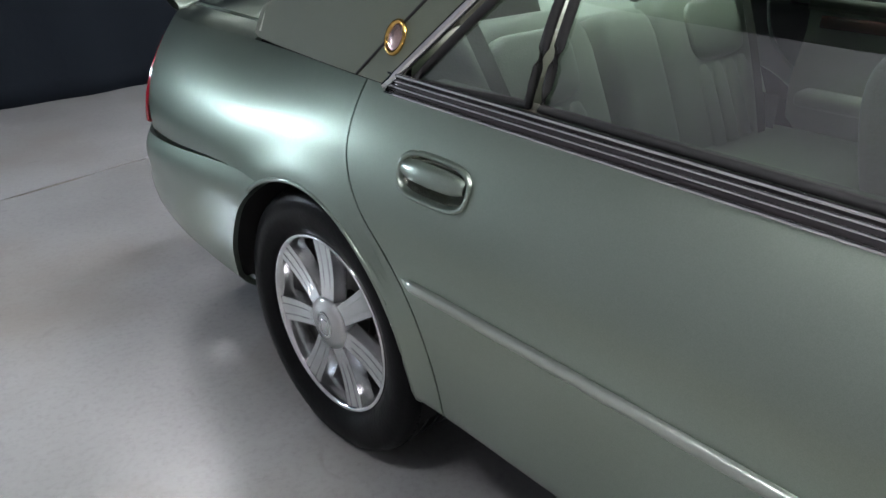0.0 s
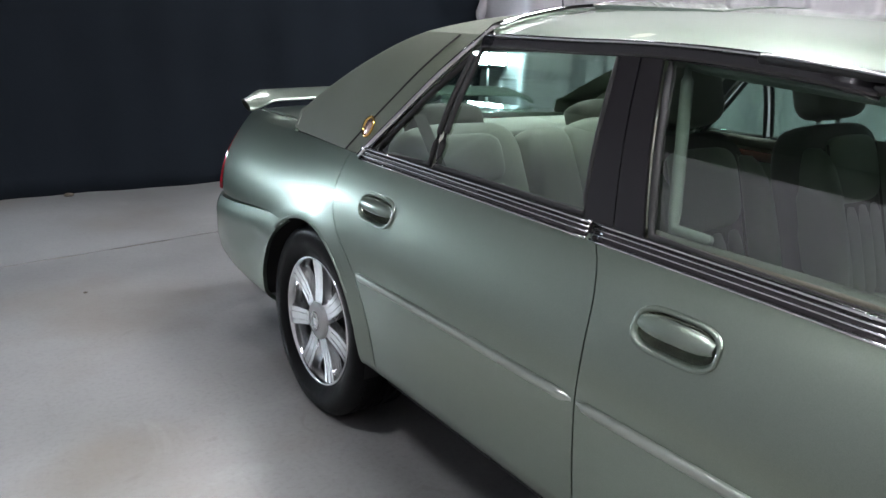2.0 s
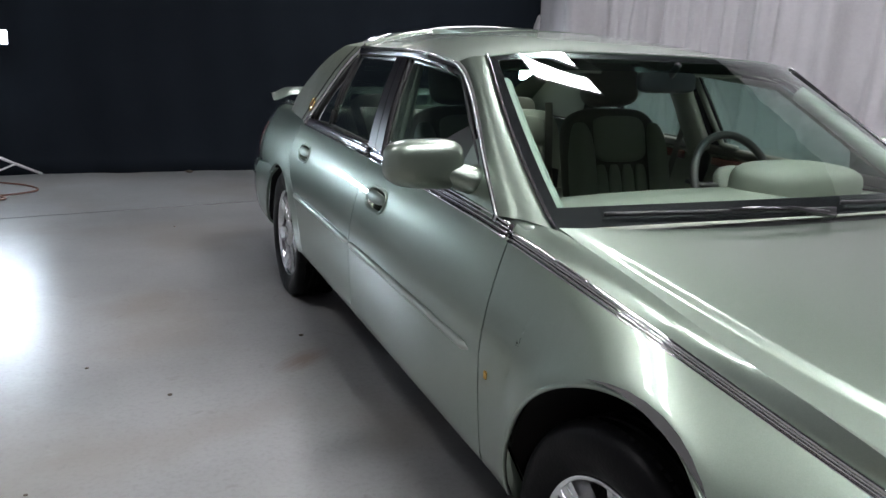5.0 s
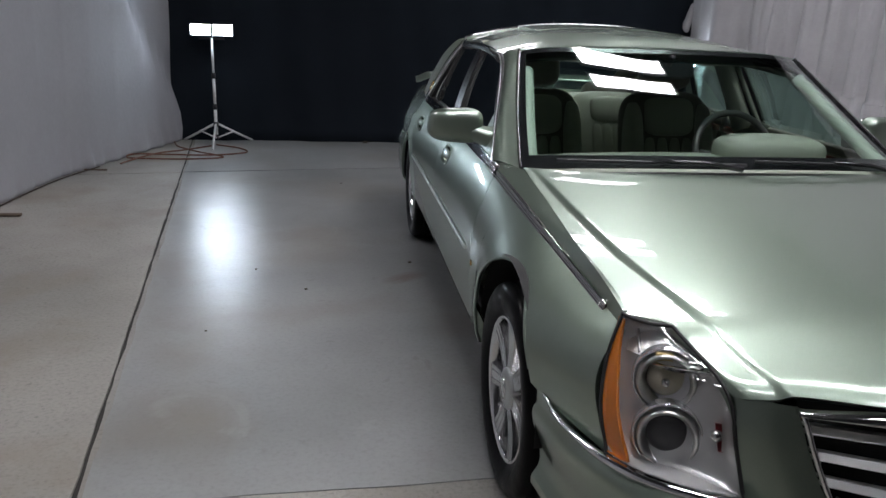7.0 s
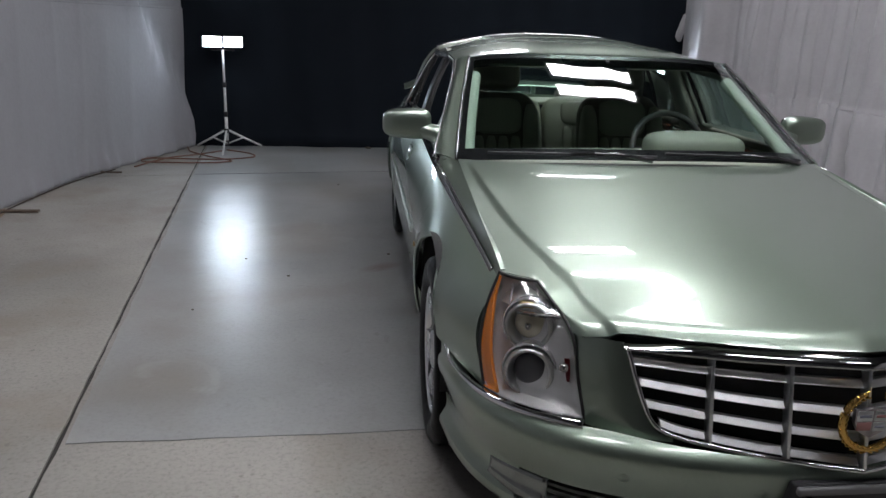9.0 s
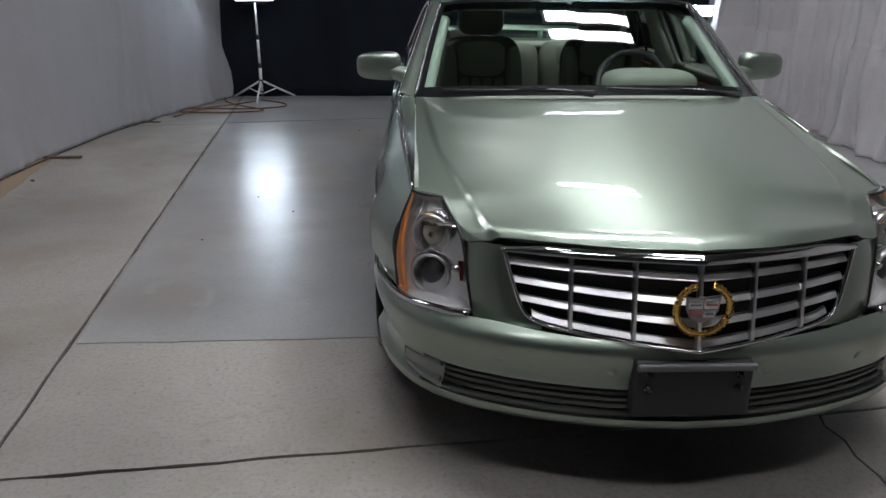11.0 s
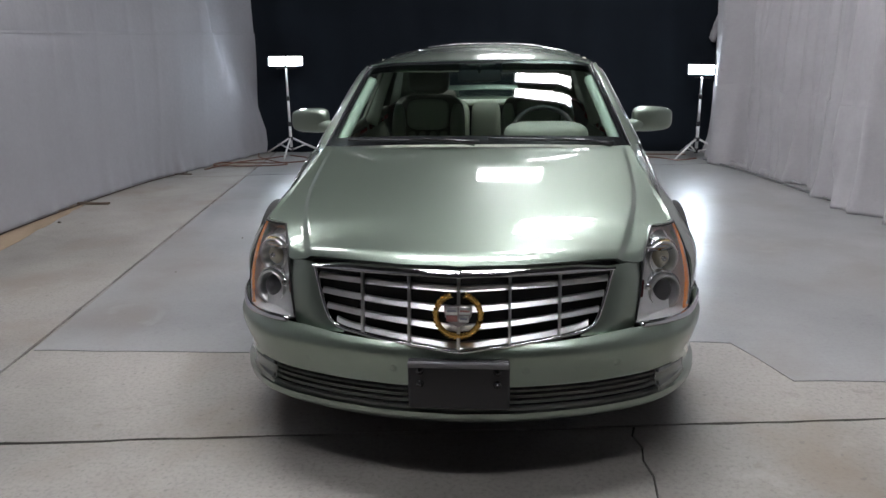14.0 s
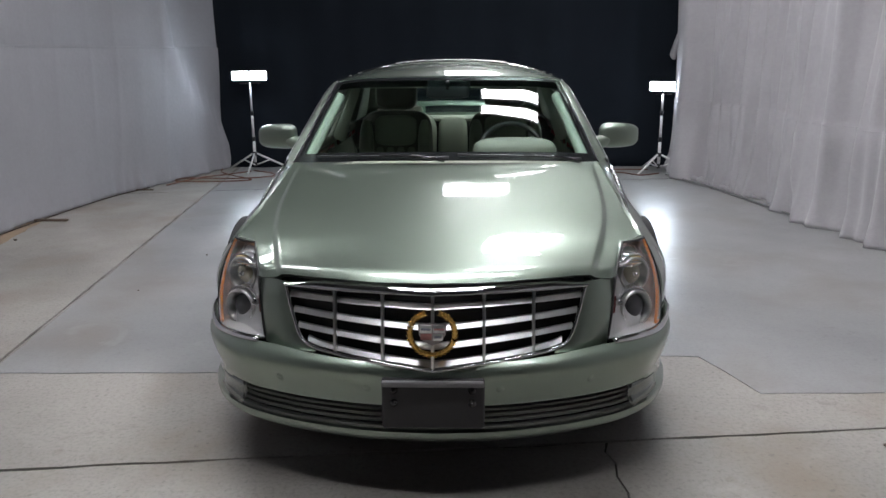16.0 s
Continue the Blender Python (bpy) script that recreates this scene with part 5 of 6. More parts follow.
# seam and chrome edge of the vinyl
for s in (-1, 1):
    ps = [Vector((s * (vinyl_x(dlo_y(z) + 0.105, z) + 0.001), dlo_y(z) + 0.105, z)) for z in lin(16, 0.968, 1.34)]
    part("vinyl_seam", tube(ps, 0.0035, 6), SEAL, car)
    strip = [Vector((s * (vinyl_x(dlo_y(z), z) + 0.001), dlo_y(z) - 0.004, z)) for z in lin(14, 0.962, 1.345)]
    strip += [Vector((s * a * 0.688, 3.418, 1.358 + (roof_c(3.418) - 1.358) * (1 - abs(a) ** 2.6) + 0.004)) for a in (0.99, 0.95, 0.9, 0.8, 0.7, 0.6, 0.4, 0.2, 0.0)]
    part("roof_chrome", tube(strip, 0.011, 8), CHROME, car, "chrome strip at the edge of the vinyl roof")
    m = Matrix.Translation((s * 0.832, 3.835, 1.05)) @ pose(0, 0, 0, 0, 22 * (1 if s < 0 else -1), 0)
    z0 = 1.05
    y0 = 3.848
    m = Matrix.Translation((s * (vinyl_x(y0, z0) + 0.001), y0, z0)) @ pose(0, 0, 0, 0, 22 if s < 0 else -22, 0)
    emblem = empty("pillar_emblem")
    emblem.parent = car
    sc = Matrix.Diagonal((s, 1, 1.25, 1))
    part("ring", moved(lathe([(0.020, 0.0), (0.0215, 0.005), (0.0265, 0.007), (0.029, 0.003), (0.029, 0.0)], 30), m @ sc), GOLD, emblem)
    part("face", moved(lathe([(0.0001, 0.006), (0.010, 0.0055), (0.0205, 0.003)], 24), m @ sc), surface("rose_silver", (0.62, 0.45, 0.42), 0.25, metal=0.9, var=0.2, scale=90), emblem)

# boot, spoiler, tail
def boot(u, v):
    x = mix(-0.70, 0.70, u)
    y = mix(4.40, 5.10, v)
    return Vector((x * mix(1.02, 0.94, v), y, mix(0.985, 0.975, v) + 0.020 * (1 - (x / 0.7) ** 2) - 0.02 * max(0, (v - 0.9) / 0.1) ** 2))


part("boot_lid", rim_in(face_out(sheet(boot, lin(30), lin(20)), MID), 0.02), PAINT, car, angle=38)
spoiler = empty("boot_spoiler")
spoiler.parent = car


def wing_section(u, v):
    s = 2 * u - 1
    a = v * 2 * math.pi
    k = abs(s)
    drop = smooth((k - 0.86) / 0.14)
    x = math.copysign(mix(0.0, 0.80, k), s)
    chord, thick = mix(0.085, 0.05, drop * drop), mix(0.013, 0.016, drop)
    cy, cz = 4.995 - 0.085 * k ** 2.5, 1.052 - 0.014 * k - 0.034 * drop
    return Vector((x, cy + chord * math.cos(a), cz + thick * math.sin(a) + 0.016 * math.cos(a)))


bm = sheet(lambda u, v: wing_section(v, u), lin(20)[:-1], lin(80), close_u=True)
part("wing_blade", face_out(bm, (0, 4.98, 1.04)), PAINT, spoiler)
for s in (-1, 1):
    part("wing_foot", box(s * 0.30 - 0.02, s * 0.30 + 0.02, 4.94, 5.0, 0.985, 1.045, 0.008, 2), PAINT, spoiler)
part("boot_face", face_out(rim_in(sheet(lambda u, v: Vector((mix(-0.66, 0.66, u), mix(5.155, 5.10, v ** 2) - 0.08 * abs(2 * u - 1) ** 3, mix(0.60, 0.955, v))), lin(24), lin(10)), 0.01), MID), PAINT, car)


def tail_lamp():
    return sheet(lambda u, v: Vector((-mix(side_x(5.085, mix(0.61, 0.925, v)), 0.655, u), mix(5.075, 5.10, smooth(u * 1.3)) + 0.05 * (1 - v) * (1 - 0.2 * u), mix(0.61, 0.925, v))), lin(8), lin(12))


both(tail_lamp, "tail_lamp", RED_LENS, car, "red tail lamp", depth=0.02)

rb_x = curve([0, 0.2, 0.4, 0.6, 0.72, 0.85, 1.0], [0.942, 0.948, 0.928, 0.872, 0.775, 0.48, 0.0])
rb_y = curve([0, 0.2, 0.4, 0.6, 0.72, 0.85, 1.0], [4.20, 4.58, 4.88, 5.11, 5.225, 5.295, 5.315])
rb_in = curve([0.24, 0.27, 0.33, 0.45, 0.56, 0.61], [0.055, 0.022, 0.006, 0.0, 0.004, 0.02])


def rear_bumper():
    def fn(u, v):
        a = 0.3
        for _ in range(3):
            z1 = rear_line(rb_y(a)) - 0.005
            z = mix(mix(0.292, 0.340, min(1.0, 1.6 * u)), z1, v)
            y0 = RW[0] + math.sqrt(max(0.0, RR**2 - (z - RW[1]) ** 2))
            lo, hi = 0.0, 0.4
            for _ in range(18):
                m = (lo + hi) / 2
                if rb_y(m) < y0:
                    lo = m
                else:
                    hi = m
            a = mix(lo, 1.0, u)
        x, y = rb_x(a), rb_y(a)
        k = rb_in(0.24 + 0.37 * v)
        tx, ty = rb_x(min(1, a + 0.01)) - rb_x(max(0, a - 0.01)), rb_y(min(1, a + 0.01)) - rb_y(max(0, a - 0.01))
        n = math.hypot(tx, ty)
        return Vector((-(x - k * ty / n), y + k * tx / n, z))
    return sheet(fn, lin(48), lin(16))


both(rear_bumper, "rear_bumper", PAINT, car, depth=0.015)

# belt trim: dark strip with three chrome ribs
def belt_point(y, k):
    z = shoulder_z(y)
    if y < 1.70:
        return Vector((-(shoulder_x(y) + 0.002 + 0.004 * (1 - k)), y, z + mix(-0.014, 0.012, k) * mix(0.7, 1, smooth((y - 0.7) / 0.8))))
    return Vector((-(shoulder_x(y) + 0.008 - 0.012 * k), y, z + mix(-0.012, 0.026, k)))


for s in (-1, 1):
    trim = empty("belt_trim")
    trim.parent = car
    for y0, y1 in ((0.668, 1.688), (1.70, 2.853), (2.865, 3.835)):
        ys = lin(30, y0, y1)
        bm = sheet(lambda u, v: belt_point(mix(y0, y1, u), v), lin(30), lin(3))
        if s > 0:
            bm.transform(Matrix.Scale(-1, 4, (1, 0, 0)))
        part("trim_base", rim_in(face_out(bm, MID), 0.012), TRIM_DARK, trim)
        for k, r in ((0.06, 0.0042), (0.42, 0.003), (0.70, 0.003), (0.97, 0.0045)):
            ps = [belt_point(y, k) + Vector((-0.002, 0, 0)) for y in ys]
            bm = tube(ps, r, 8)
            if s > 0:
                flip_x(bm)
            part("chrome_rib", bm, CHROME, trim)

# body-side mouldings
for y0, y1 in ((1.695, 2.758), (2.772, 3.688)):
    def strip(y0=y0, y1=y1):
        def fn(u, v):
            y = mix(y0, y1, u)
            prof = [(0.0, -0.0120), (0.007, -0.0110), (0.0105, -0.004), (0.0105, 0.005), (0.006, 0.0105), (0.0, 0.0115)]
            dx, dz = prof[int(round(v * 5))]
            e = smooth(min(u * (y1 - y0), (1 - u) * (y1 - y0)) / 0.03)
            z = 0.630 + 0.002 * math.sin(u * 3)
            return Vector((-(side_x(y, z) + dx * e), y, z + dz * mix(0.35, 1, e)))
        return sheet(fn, [0, 0.005, 0.01, 0.02, 0.03] + lin(24, 0.05, 0.95) + [0.97, 0.98, 0.99, 0.995, 1.0], lin(5))
    both(strip, "side_moulding", surface("silver_green_moulding", (0.46, 0.505, 0.455), 0.3, metal=0.85, var=0.06, scale=20), car, depth=0.0, angle=50)


# door handles
def make_handle(s, yc, zc):
    h = empty("door_handle")
    h.parent = car

    def on(dy, dz, out):
        y, z = yc + dy, zc + dz
        return Vector((s * (side_x(y, z) + out), y, z))

    def oval(a, ry, rz, out):
        c, n = math.cos(a), math.sin(a)
        return on(ry * math.copysign(abs(c) ** 0.55, c), rz * math.copysign(abs(n) ** 0.75, n), out)
    rings = [(0.097, 0.044, 0.001), (0.0965, 0.0435, 0.005), (0.093, 0.040, 0.007), (0.088, 0.035, 0.005), (0.085, 0.032, -0.004)]
    bm = sheet(lambda u, v: oval(u * 2 * math.pi, *rings[int(round(v * 4))]), lin(48)[:-1], lin(4), close_u=True)
    part("handle_bezel", face_out(bm, (0, yc, zc)), PAINT, h)
    bm = sheet(lambda u, v: oval(u * 2 * math.pi, 0.0855 * v + 0.0005, 0.0325 * v + 0.0005, -0.004 - 0.030 * (1 - v ** 4)), lin(32)[:-1], lin(8), close_u=True)
    part("handle_cup", face_out(bm, (0, yc, zc)), CUP, h, "shaded recess behind the handle")

    # pull bar across the upper part of the recess
    def grip(u, v):
        t = 2 * u - 1
        a = v * 2 * math.pi
        e = 1 - 0.45 * abs(t) ** 4
        return on(t * 0.083, 0.0105 - 0.003 * t * t + 0.0195 * math.sin(a) * e, 0.001 + 0.009 * (1 - t * t) + 0.007 * math.cos(a))
    bm = sheet(lambda u, v: grip(v, u), lin(16)[:-1], lin(24), close_u=True)
    part("handle_grip", face_out(bm, (s * (side_x(yc, zc) + 0.005), yc, zc + 0.012)), PAINT, h)


for s in (-1, 1):
    for y, z in HANDLES.values():
        make_handle(s, y, z)


# windows: side glass, frames, pillars
def gx(z):
    return 0.828 - 0.405 * (z - 0.985)


def quad_glass(p, off, s):
    """A pane bulging slightly outwards between four (y, z) corners: low front, low back, top back, top front."""
    def fn(u, v):
        y = mix(mix(p[0][0], p[1][0], u), mix(p[3][0], p[2][0], u), v)
        z = mix(mix(p[0][1], p[1][1], u), mix(p[3][1], p[2][1], u), v)
        return Vector((s * (gx(z) + off + 0.012 * math.sin(v * math.pi)), y, z))
    return face_out(sheet(fn, lin(14), lin(12)), MID)


F_WIN = [(1.80, 0.945), (2.715, 0.980), (2.83, 1.322), (2.335, 1.286)]
R_WIN = [(2.900, 0.982), (3.470, 0.990), (3.452, 1.310), (2.970, 1.324)]
Q_WIN = [(3.500, 0.990), (3.79, 0.975), (3.492, 1.28), (3.482, 1.29)]
for s in (-1, 1):
    for p in (F_WIN, R_WIN, Q_WIN):
        g = part("side_window", quad_glass(p, -0.012, s), GLASS, car, "tinted side window")
        g.visible_shadow = False
    # black frames round each pane
    for p in (F_WIN, R_WIN, Q_WIN):
        loop = []
        for i in range(4):
            a, b = p[i], p[(i + 1) % 4]
            for t in lin(10)[:-1]:
                y, z = mix(a[0], b[0], t), mix(a[1], b[1], t)
                v = (z - p[0][1]) / (p[2][1] - p[0][1])
                loop.append(Vector((s * (gx(z) - 0.008 + 0.012 * math.sin(min(1, max(0, v)) * math.pi)), y, z)))
        part("window_seal", tube(loop, 0.009, 6, closed=True), SEAL, car)
    # pale inner frame of the front door
    for p in (F_WIN,):
        loop = []
        c = (sum(q[0] for q in p) / 4, sum(q[1] for q in p) / 4)
        for i in range(4):
            a, b = p[i], p[(i + 1) % 4]
            for t in lin(10)[:-1]:
                y, z = mix(mix(a[0], b[0], t), c[0], 0.05), mix(mix(a[1], b[1], t), c[1], 0.09)
                loop.append(Vector((s * (gx(z) - 0.045), y, z)))
        part("inner_frame", tube(loop[9:], 0.013, 8), DASH, car)
    # centre pillar covers
    for a, b in ((((2.728, 0.978), (2.847, 1.338)), ((2.803, 0.978), (2.901, 1.345))), (((2.807, 0.978), (2.905, 1.345)), ((2.888, 0.980), (2.958, 1.345)))):
        def cover(u, v, a=a, b=b):
            y, z = mix(mix(a[0][0], b[0][0], u), mix(a[1][0], b[1][0], u), v), mix(0.976, 1.338, v)
            return Vector((s * (gx(z) + 0.004 + 0.012 * math.sin(v * math.pi)), y, z))
        part("pillar_cover", rim_in(face_out(sheet(cover, lin(4), lin(12)), MID), 0.008), PILLAR_BLACK, car, "black door pillar cover", angle=30)
    # upper door frames and bright drip rail
    bm = sheet(lambda u, v: Vector((s * mix(gx(roof_e(mix(2.40, 3.45, u)) - 0.036) + 0.006, roof_w(mix(2.40, 3.45, u)) + 0.002, v), mix(2.40, 3.45, u), mix(roof_e(mix(2.40, 3.45, u)) - 0.036, roof_e(mix(2.40, 3.45, u)) - 0.004, v))), lin(20), lin(3))
    part("door_frame", rim_in(face_out(bm, MID), 0.02), BLACK_GLOSS, car)
    part("drip_rail", tube([(s * (roof_w(y) + 0.003), y, roof_e(y) - 0.004) for y in lin(24, 2.40, 3.43)], 0.0045, 8), CHROME, car)
    # windscreen pillars
    front_edge = curve([0, 0.3, 0.575, 0.83, 0.93, 1.0], [1.760, 1.930, 2.075, 2.225, 2.300, 2.385])

    def a_pillar(u, v, s=s):
        a = screen(1.0, v)
        a.y += 0.004
        z = mix(0.958, 1.318, v)
        b = Vector((gx(z) + 0.006 + 0.010 * (1 - v), front_edge(v), z))
        p = a.lerp(b, u)
        n = Vector((0.65, -0.55, 0.5)).normalized()
        p += n * 0.016 * math.sin(u * math.pi)
        p.x *= s
        return p
    part("windscreen_pillar", rim_in(face_out(sheet(a_pillar, lin(8), lin(24)), MID), 0.015), PAINT, car, angle=38)
    tail = [Vector((s * (roof_w(y) + 0.001), y, roof_e(y) - 0.010)) for y in (2.44, 2.52, 2.62)]
    part("pillar_seal", tube([Vector((s * (gx(z) + 0.008), front_edge((z - 0.958) / 0.36) + 0.012, z)) for z in lin(24, 0.945, 1.312)] + tail, 0.011, 6), SEAL, car)
    part("pillar_chrome", tube([Vector((s * (gx(z) + 0.018), front_edge((z - 0.958) / 0.36) + 0.002, z)) for z in lin(24, 0.945, 1.312)] + [p + Vector((s * 0.009, -0.004, 0.006)) for p in tail], 0.003, 6), SATIN, car)
    part("screen_edge", tube([screen(0.5 + s * 0.5, v, 0.004) for v in lin(20)], 0.006, 6), BLACK_GLOSS, car)
    # mirrors
    mirror = empty("door_mirror")
    mirror.parent = car
    sail = [(1.755, 0.940), (2.085, 0.950), (2.08, 1.0), (2.055, 1.118), (2.035, 1.118)]
    bm = plate([(-(gx(z) + 0.010), y, z) for y, z in sail], 0.018, (1, 0, 0))
    bmesh.ops.bevel(bm, geom=bm.edges[:], offset=0.004, segments=2, affect="EDGES")
    if s > 0:
        flip_x(bm)
    part("mirror_base", bm, PAINT, mirror, angle=40)
    arm = [Vector((s * a, b, c)) for a, b, c in ((0.790, 1.975, 1.005), (0.835, 1.978, 1.012), (0.88, 1.990, 1.026), (0.94, 2.005, 1.045))]
    part("mirror_arm", tube(arm, [0.064, 0.048, 0.042, 0.036], 20, squash=0.85), PAINT, mirror)
    bm = cushion((0.222, 0.125, 0.136), 0.55, 0.6, 40)
    for v in bm.verts:
        v.co.y *= 1.0 if v.co.y < 0 else 0.55
        v.co.z *= 1.0 - 0.10 * (v.co.x * -s * -1 / 0.12) * 1.0
        v.co.y += 0.012 * (v.co.x * s / 0.12)
    part("mirror_housing", face_out(moved(bm, Matrix.Translation((s * 0.960, 2.02, 1.053))), (s * 0.96, 2.02, 1.053)), PAINT, mirror)
    bm = cushion((0.195, 0.02, 0.115), 0.3, 0.4, 30)
    part("mirror_glass", moved(bm, Matrix.Translation((s * 0.962, 2.050, 1.053))), CHROME, mirror)
    # painted foot of the windscreen pillar above the wing
    foot = cushion((0.07, 0.20, 0.055), 0.5, 0.5, 20)
    part("pillar_foot", moved(foot, Matrix.Translation((s * 0.802, 1.735, 0.937))), PAINT, car)
    # small maker's plate on the front wing
    y, z = 1.592, 0.605
    part("wing_badge", box(min(s * (side_x(y, z) - 0.004), s * (side_x(y, z) + 0.004)), max(s * (side_x(y, z) - 0.004), s * (side_x(y, z) + 0.004)), y - 0.007, y + 0.007, z - 0.011, z + 0.010, 0.002, 2), GOLD, car, "small gold wing badge")

# wheels and wells
def make_wheel(s, c, out):
    x = s * out
    wheel = empty("wheel", (x, c[0], c[1]))
    wheel.parent = car
    tyre = [(0.228, 0.098), (0.236, 0.108), (0.250, 0.114), (0.275, 0.125), (0.300, 0.126), (0.320, 0.122), (0.334, 0.112), (0.341, 0.098)]
    tread = []
    for t in (0.075, 0.040, 0.005, -0.030, -0.065):
        tread += [(0.343, t + 0.012), (0.3435, t), (0.3435, t - 0.012), (0.335, t - 0.015), (0.335, t - 0.019)]
    prof = tyre + tread + [(0.341, -0.092), (0.32, -0.116), (0.275, -0.121), (0.228, -0.098)]
    bm = lathe([(r, s * a) for r, a in prof], 72)
    part("tyre", face_out(bm, (0, 0, 0)), TYRE, wheel, angle=50)
    # tread blocks at the shoulders
    bm = bmesh.new()
    for k in range(80):
        a = k * 2 * math.pi / 80
        t = box(-0.009, 0.009, -0.008, 0.008, -0.002, 0.003, bm=bmesh.new())
        t.transform(pose(0, 0, 0, 0, 0, 0))
        m = Matrix.Rotation(a, 4, "X") @ Matrix.Translation((s * 0.094, 0, 0.338)) @ Matrix.Rotation(s * 0.5, 4, "Y")
        join(bm, moved(t, m))
    part("tread_shoulder", bm, TYRE, wheel, flat=True)
    # rim barrel and lip
    prof = [(0.2335, 0.100), (0.2345, 0.108), (0.230, 0.112), (0.224, 0.109), (0.219, 0.100), (0.213, 0.080), (0.206, 0.03), (0.205, -0.06)]
    bm = lathe([(r, s * a) for r, a in prof], 64)
    part("rim", bm, WHEEL_CHROME, wheel)
    # flat black disc standing in for the shade behind the spokes
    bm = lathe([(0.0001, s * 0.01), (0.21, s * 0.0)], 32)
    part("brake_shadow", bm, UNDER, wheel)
    bm = lathe([(0.06, s * 0.02), (0.145, s * 0.02), (0.145, s * 0.005)], 40)
    part("brake_disc", bm, surface("worn_iron", (0.25, 0.24, 0.23), 0.4, metal=0.9, var=0.1, scale=40), wheel)
    # seven broad spokes, each with a raised middle rib
    for k in range(7):
        a = 2 * math.pi * (k / 7) + (0.0 if s < 0 else 0.2)

        def spoke(u, v):
            r = mix(0.058, 0.221, v)
            w = mix(0.031, 0.043, v)
            t = 2 * u - 1
            d = 0.100 - 0.006 * math.sin(v * math.pi) + 0.005 * v - 0.034 * max(0, abs(t) - 0.80) / 0.20 - 0.0022 * (0.30 < abs(t) < 0.40) * smooth((v - 0.15) / 0.2)
            return Vector((s * d, t * w, r))
        bm = sheet(spoke, [0, 0.06, 0.10, 0.20, 0.295, 0.305, 0.345, 0.355, 0.5, 0.645, 0.655, 0.695, 0.705, 0.80, 0.90, 0.94, 1], lin(10))
        face_out(bm, (0, 0, 0.14))
        rim_in(bm, 0.02)
        part("spoke", moved(bm, Matrix.Rotation(a, 4, "X")), WHEEL_CHROME, wheel, angle=40)
    prof = [(0.0001, 0.114), (0.030, 0.1135), (0.054, 0.110), (0.066, 0.105), (0.070, 0.096), (0.070, 0.075)]
    cap = part("hub_cap", lathe([(r, s * a) for r, a in prof], 48), SATIN, wheel, "satin silver hub cap")
    ringp = [(s * 0.1135, 0.026 * math.cos(a), 0.033 * math.sin(a)) for a in lin(28, 0, 2 * math.pi)[:-1]]
    part("cap_ring", tube(ringp, 0.004, 6, closed=True), CHROME, cap)
    part("cap_shield", moved(cushion((0.008, 0.028, 0.030), 0.4, 0.6, 14), Matrix.Translation((s * 0.1125, 0, 0))), CHROME, cap)
    return wheel


for s in (-1, 1):
    make_wheel(s, FW, 0.806)
    make_wheel(s, RW, 0.792)
    for c, r in ((FA, RF), (RW, RR)):
        def well(u, v):
            a = mix(-0.05, math.pi + 0.15, u) if c is RW else mix(-0.15, math.pi + 0.05, u)
            return Vector((s * mix(0.925, 0.56, v), c[0] + (r + 0.012) * math.cos(a), c[1] + (r + 0.012) * math.sin(a)))
        bm = sheet(well, lin(28), lin(3))
        part("wheel_well", bm, UNDER, car)
        bm = sheet(lambda u, v: Vector((s * 0.56, c[0] + mix(-0.36, 0.36, u), mix(0.3, 0.72, v))), lin(2), lin(2))
        part("inner_wall", bm, UNDER, car)
        # folded lip of the opening
        ps = []
        for k in lin(36):
            a = mix(0.02 if c is FA else 0.55, math.pi - (0.5 if c is FA else 0.02), k)
            if c is FA:
                a = mix(-0.12, math.pi - 0.52, k)
            else:
                a = mix(0.9, math.pi + 0.12, k)
            y, z = c[0] + r * math.cos(a), c[1] + r * math.sin(a)
            ps.append((s * (side_x(y, z) - 0.004), y, z))
        part("arch_lip", tube(ps, 0.0065, 6), PAINT, car)
part("underbody", box(-0.80, 0.80, 0.45, 5.1, 0.20, 0.30, 0.02, 1), UNDER, car)
part("axle_cover", box(-0.55, 0.55, 0.3, 1.6, 0.24, 0.72, 0.02, 1), UNDER, car)
part("boot_inside", box(-0.60, 0.60, 4.05, 5.05, 0.28, 0.90, 0.02, 1), UNDER, car)

# ---- inside the car ----
part("cabin_floor", box(-0.78, 0.78, 1.6, 4.0, 0.26, 0.34, 0.01, 1), CARPET, car)
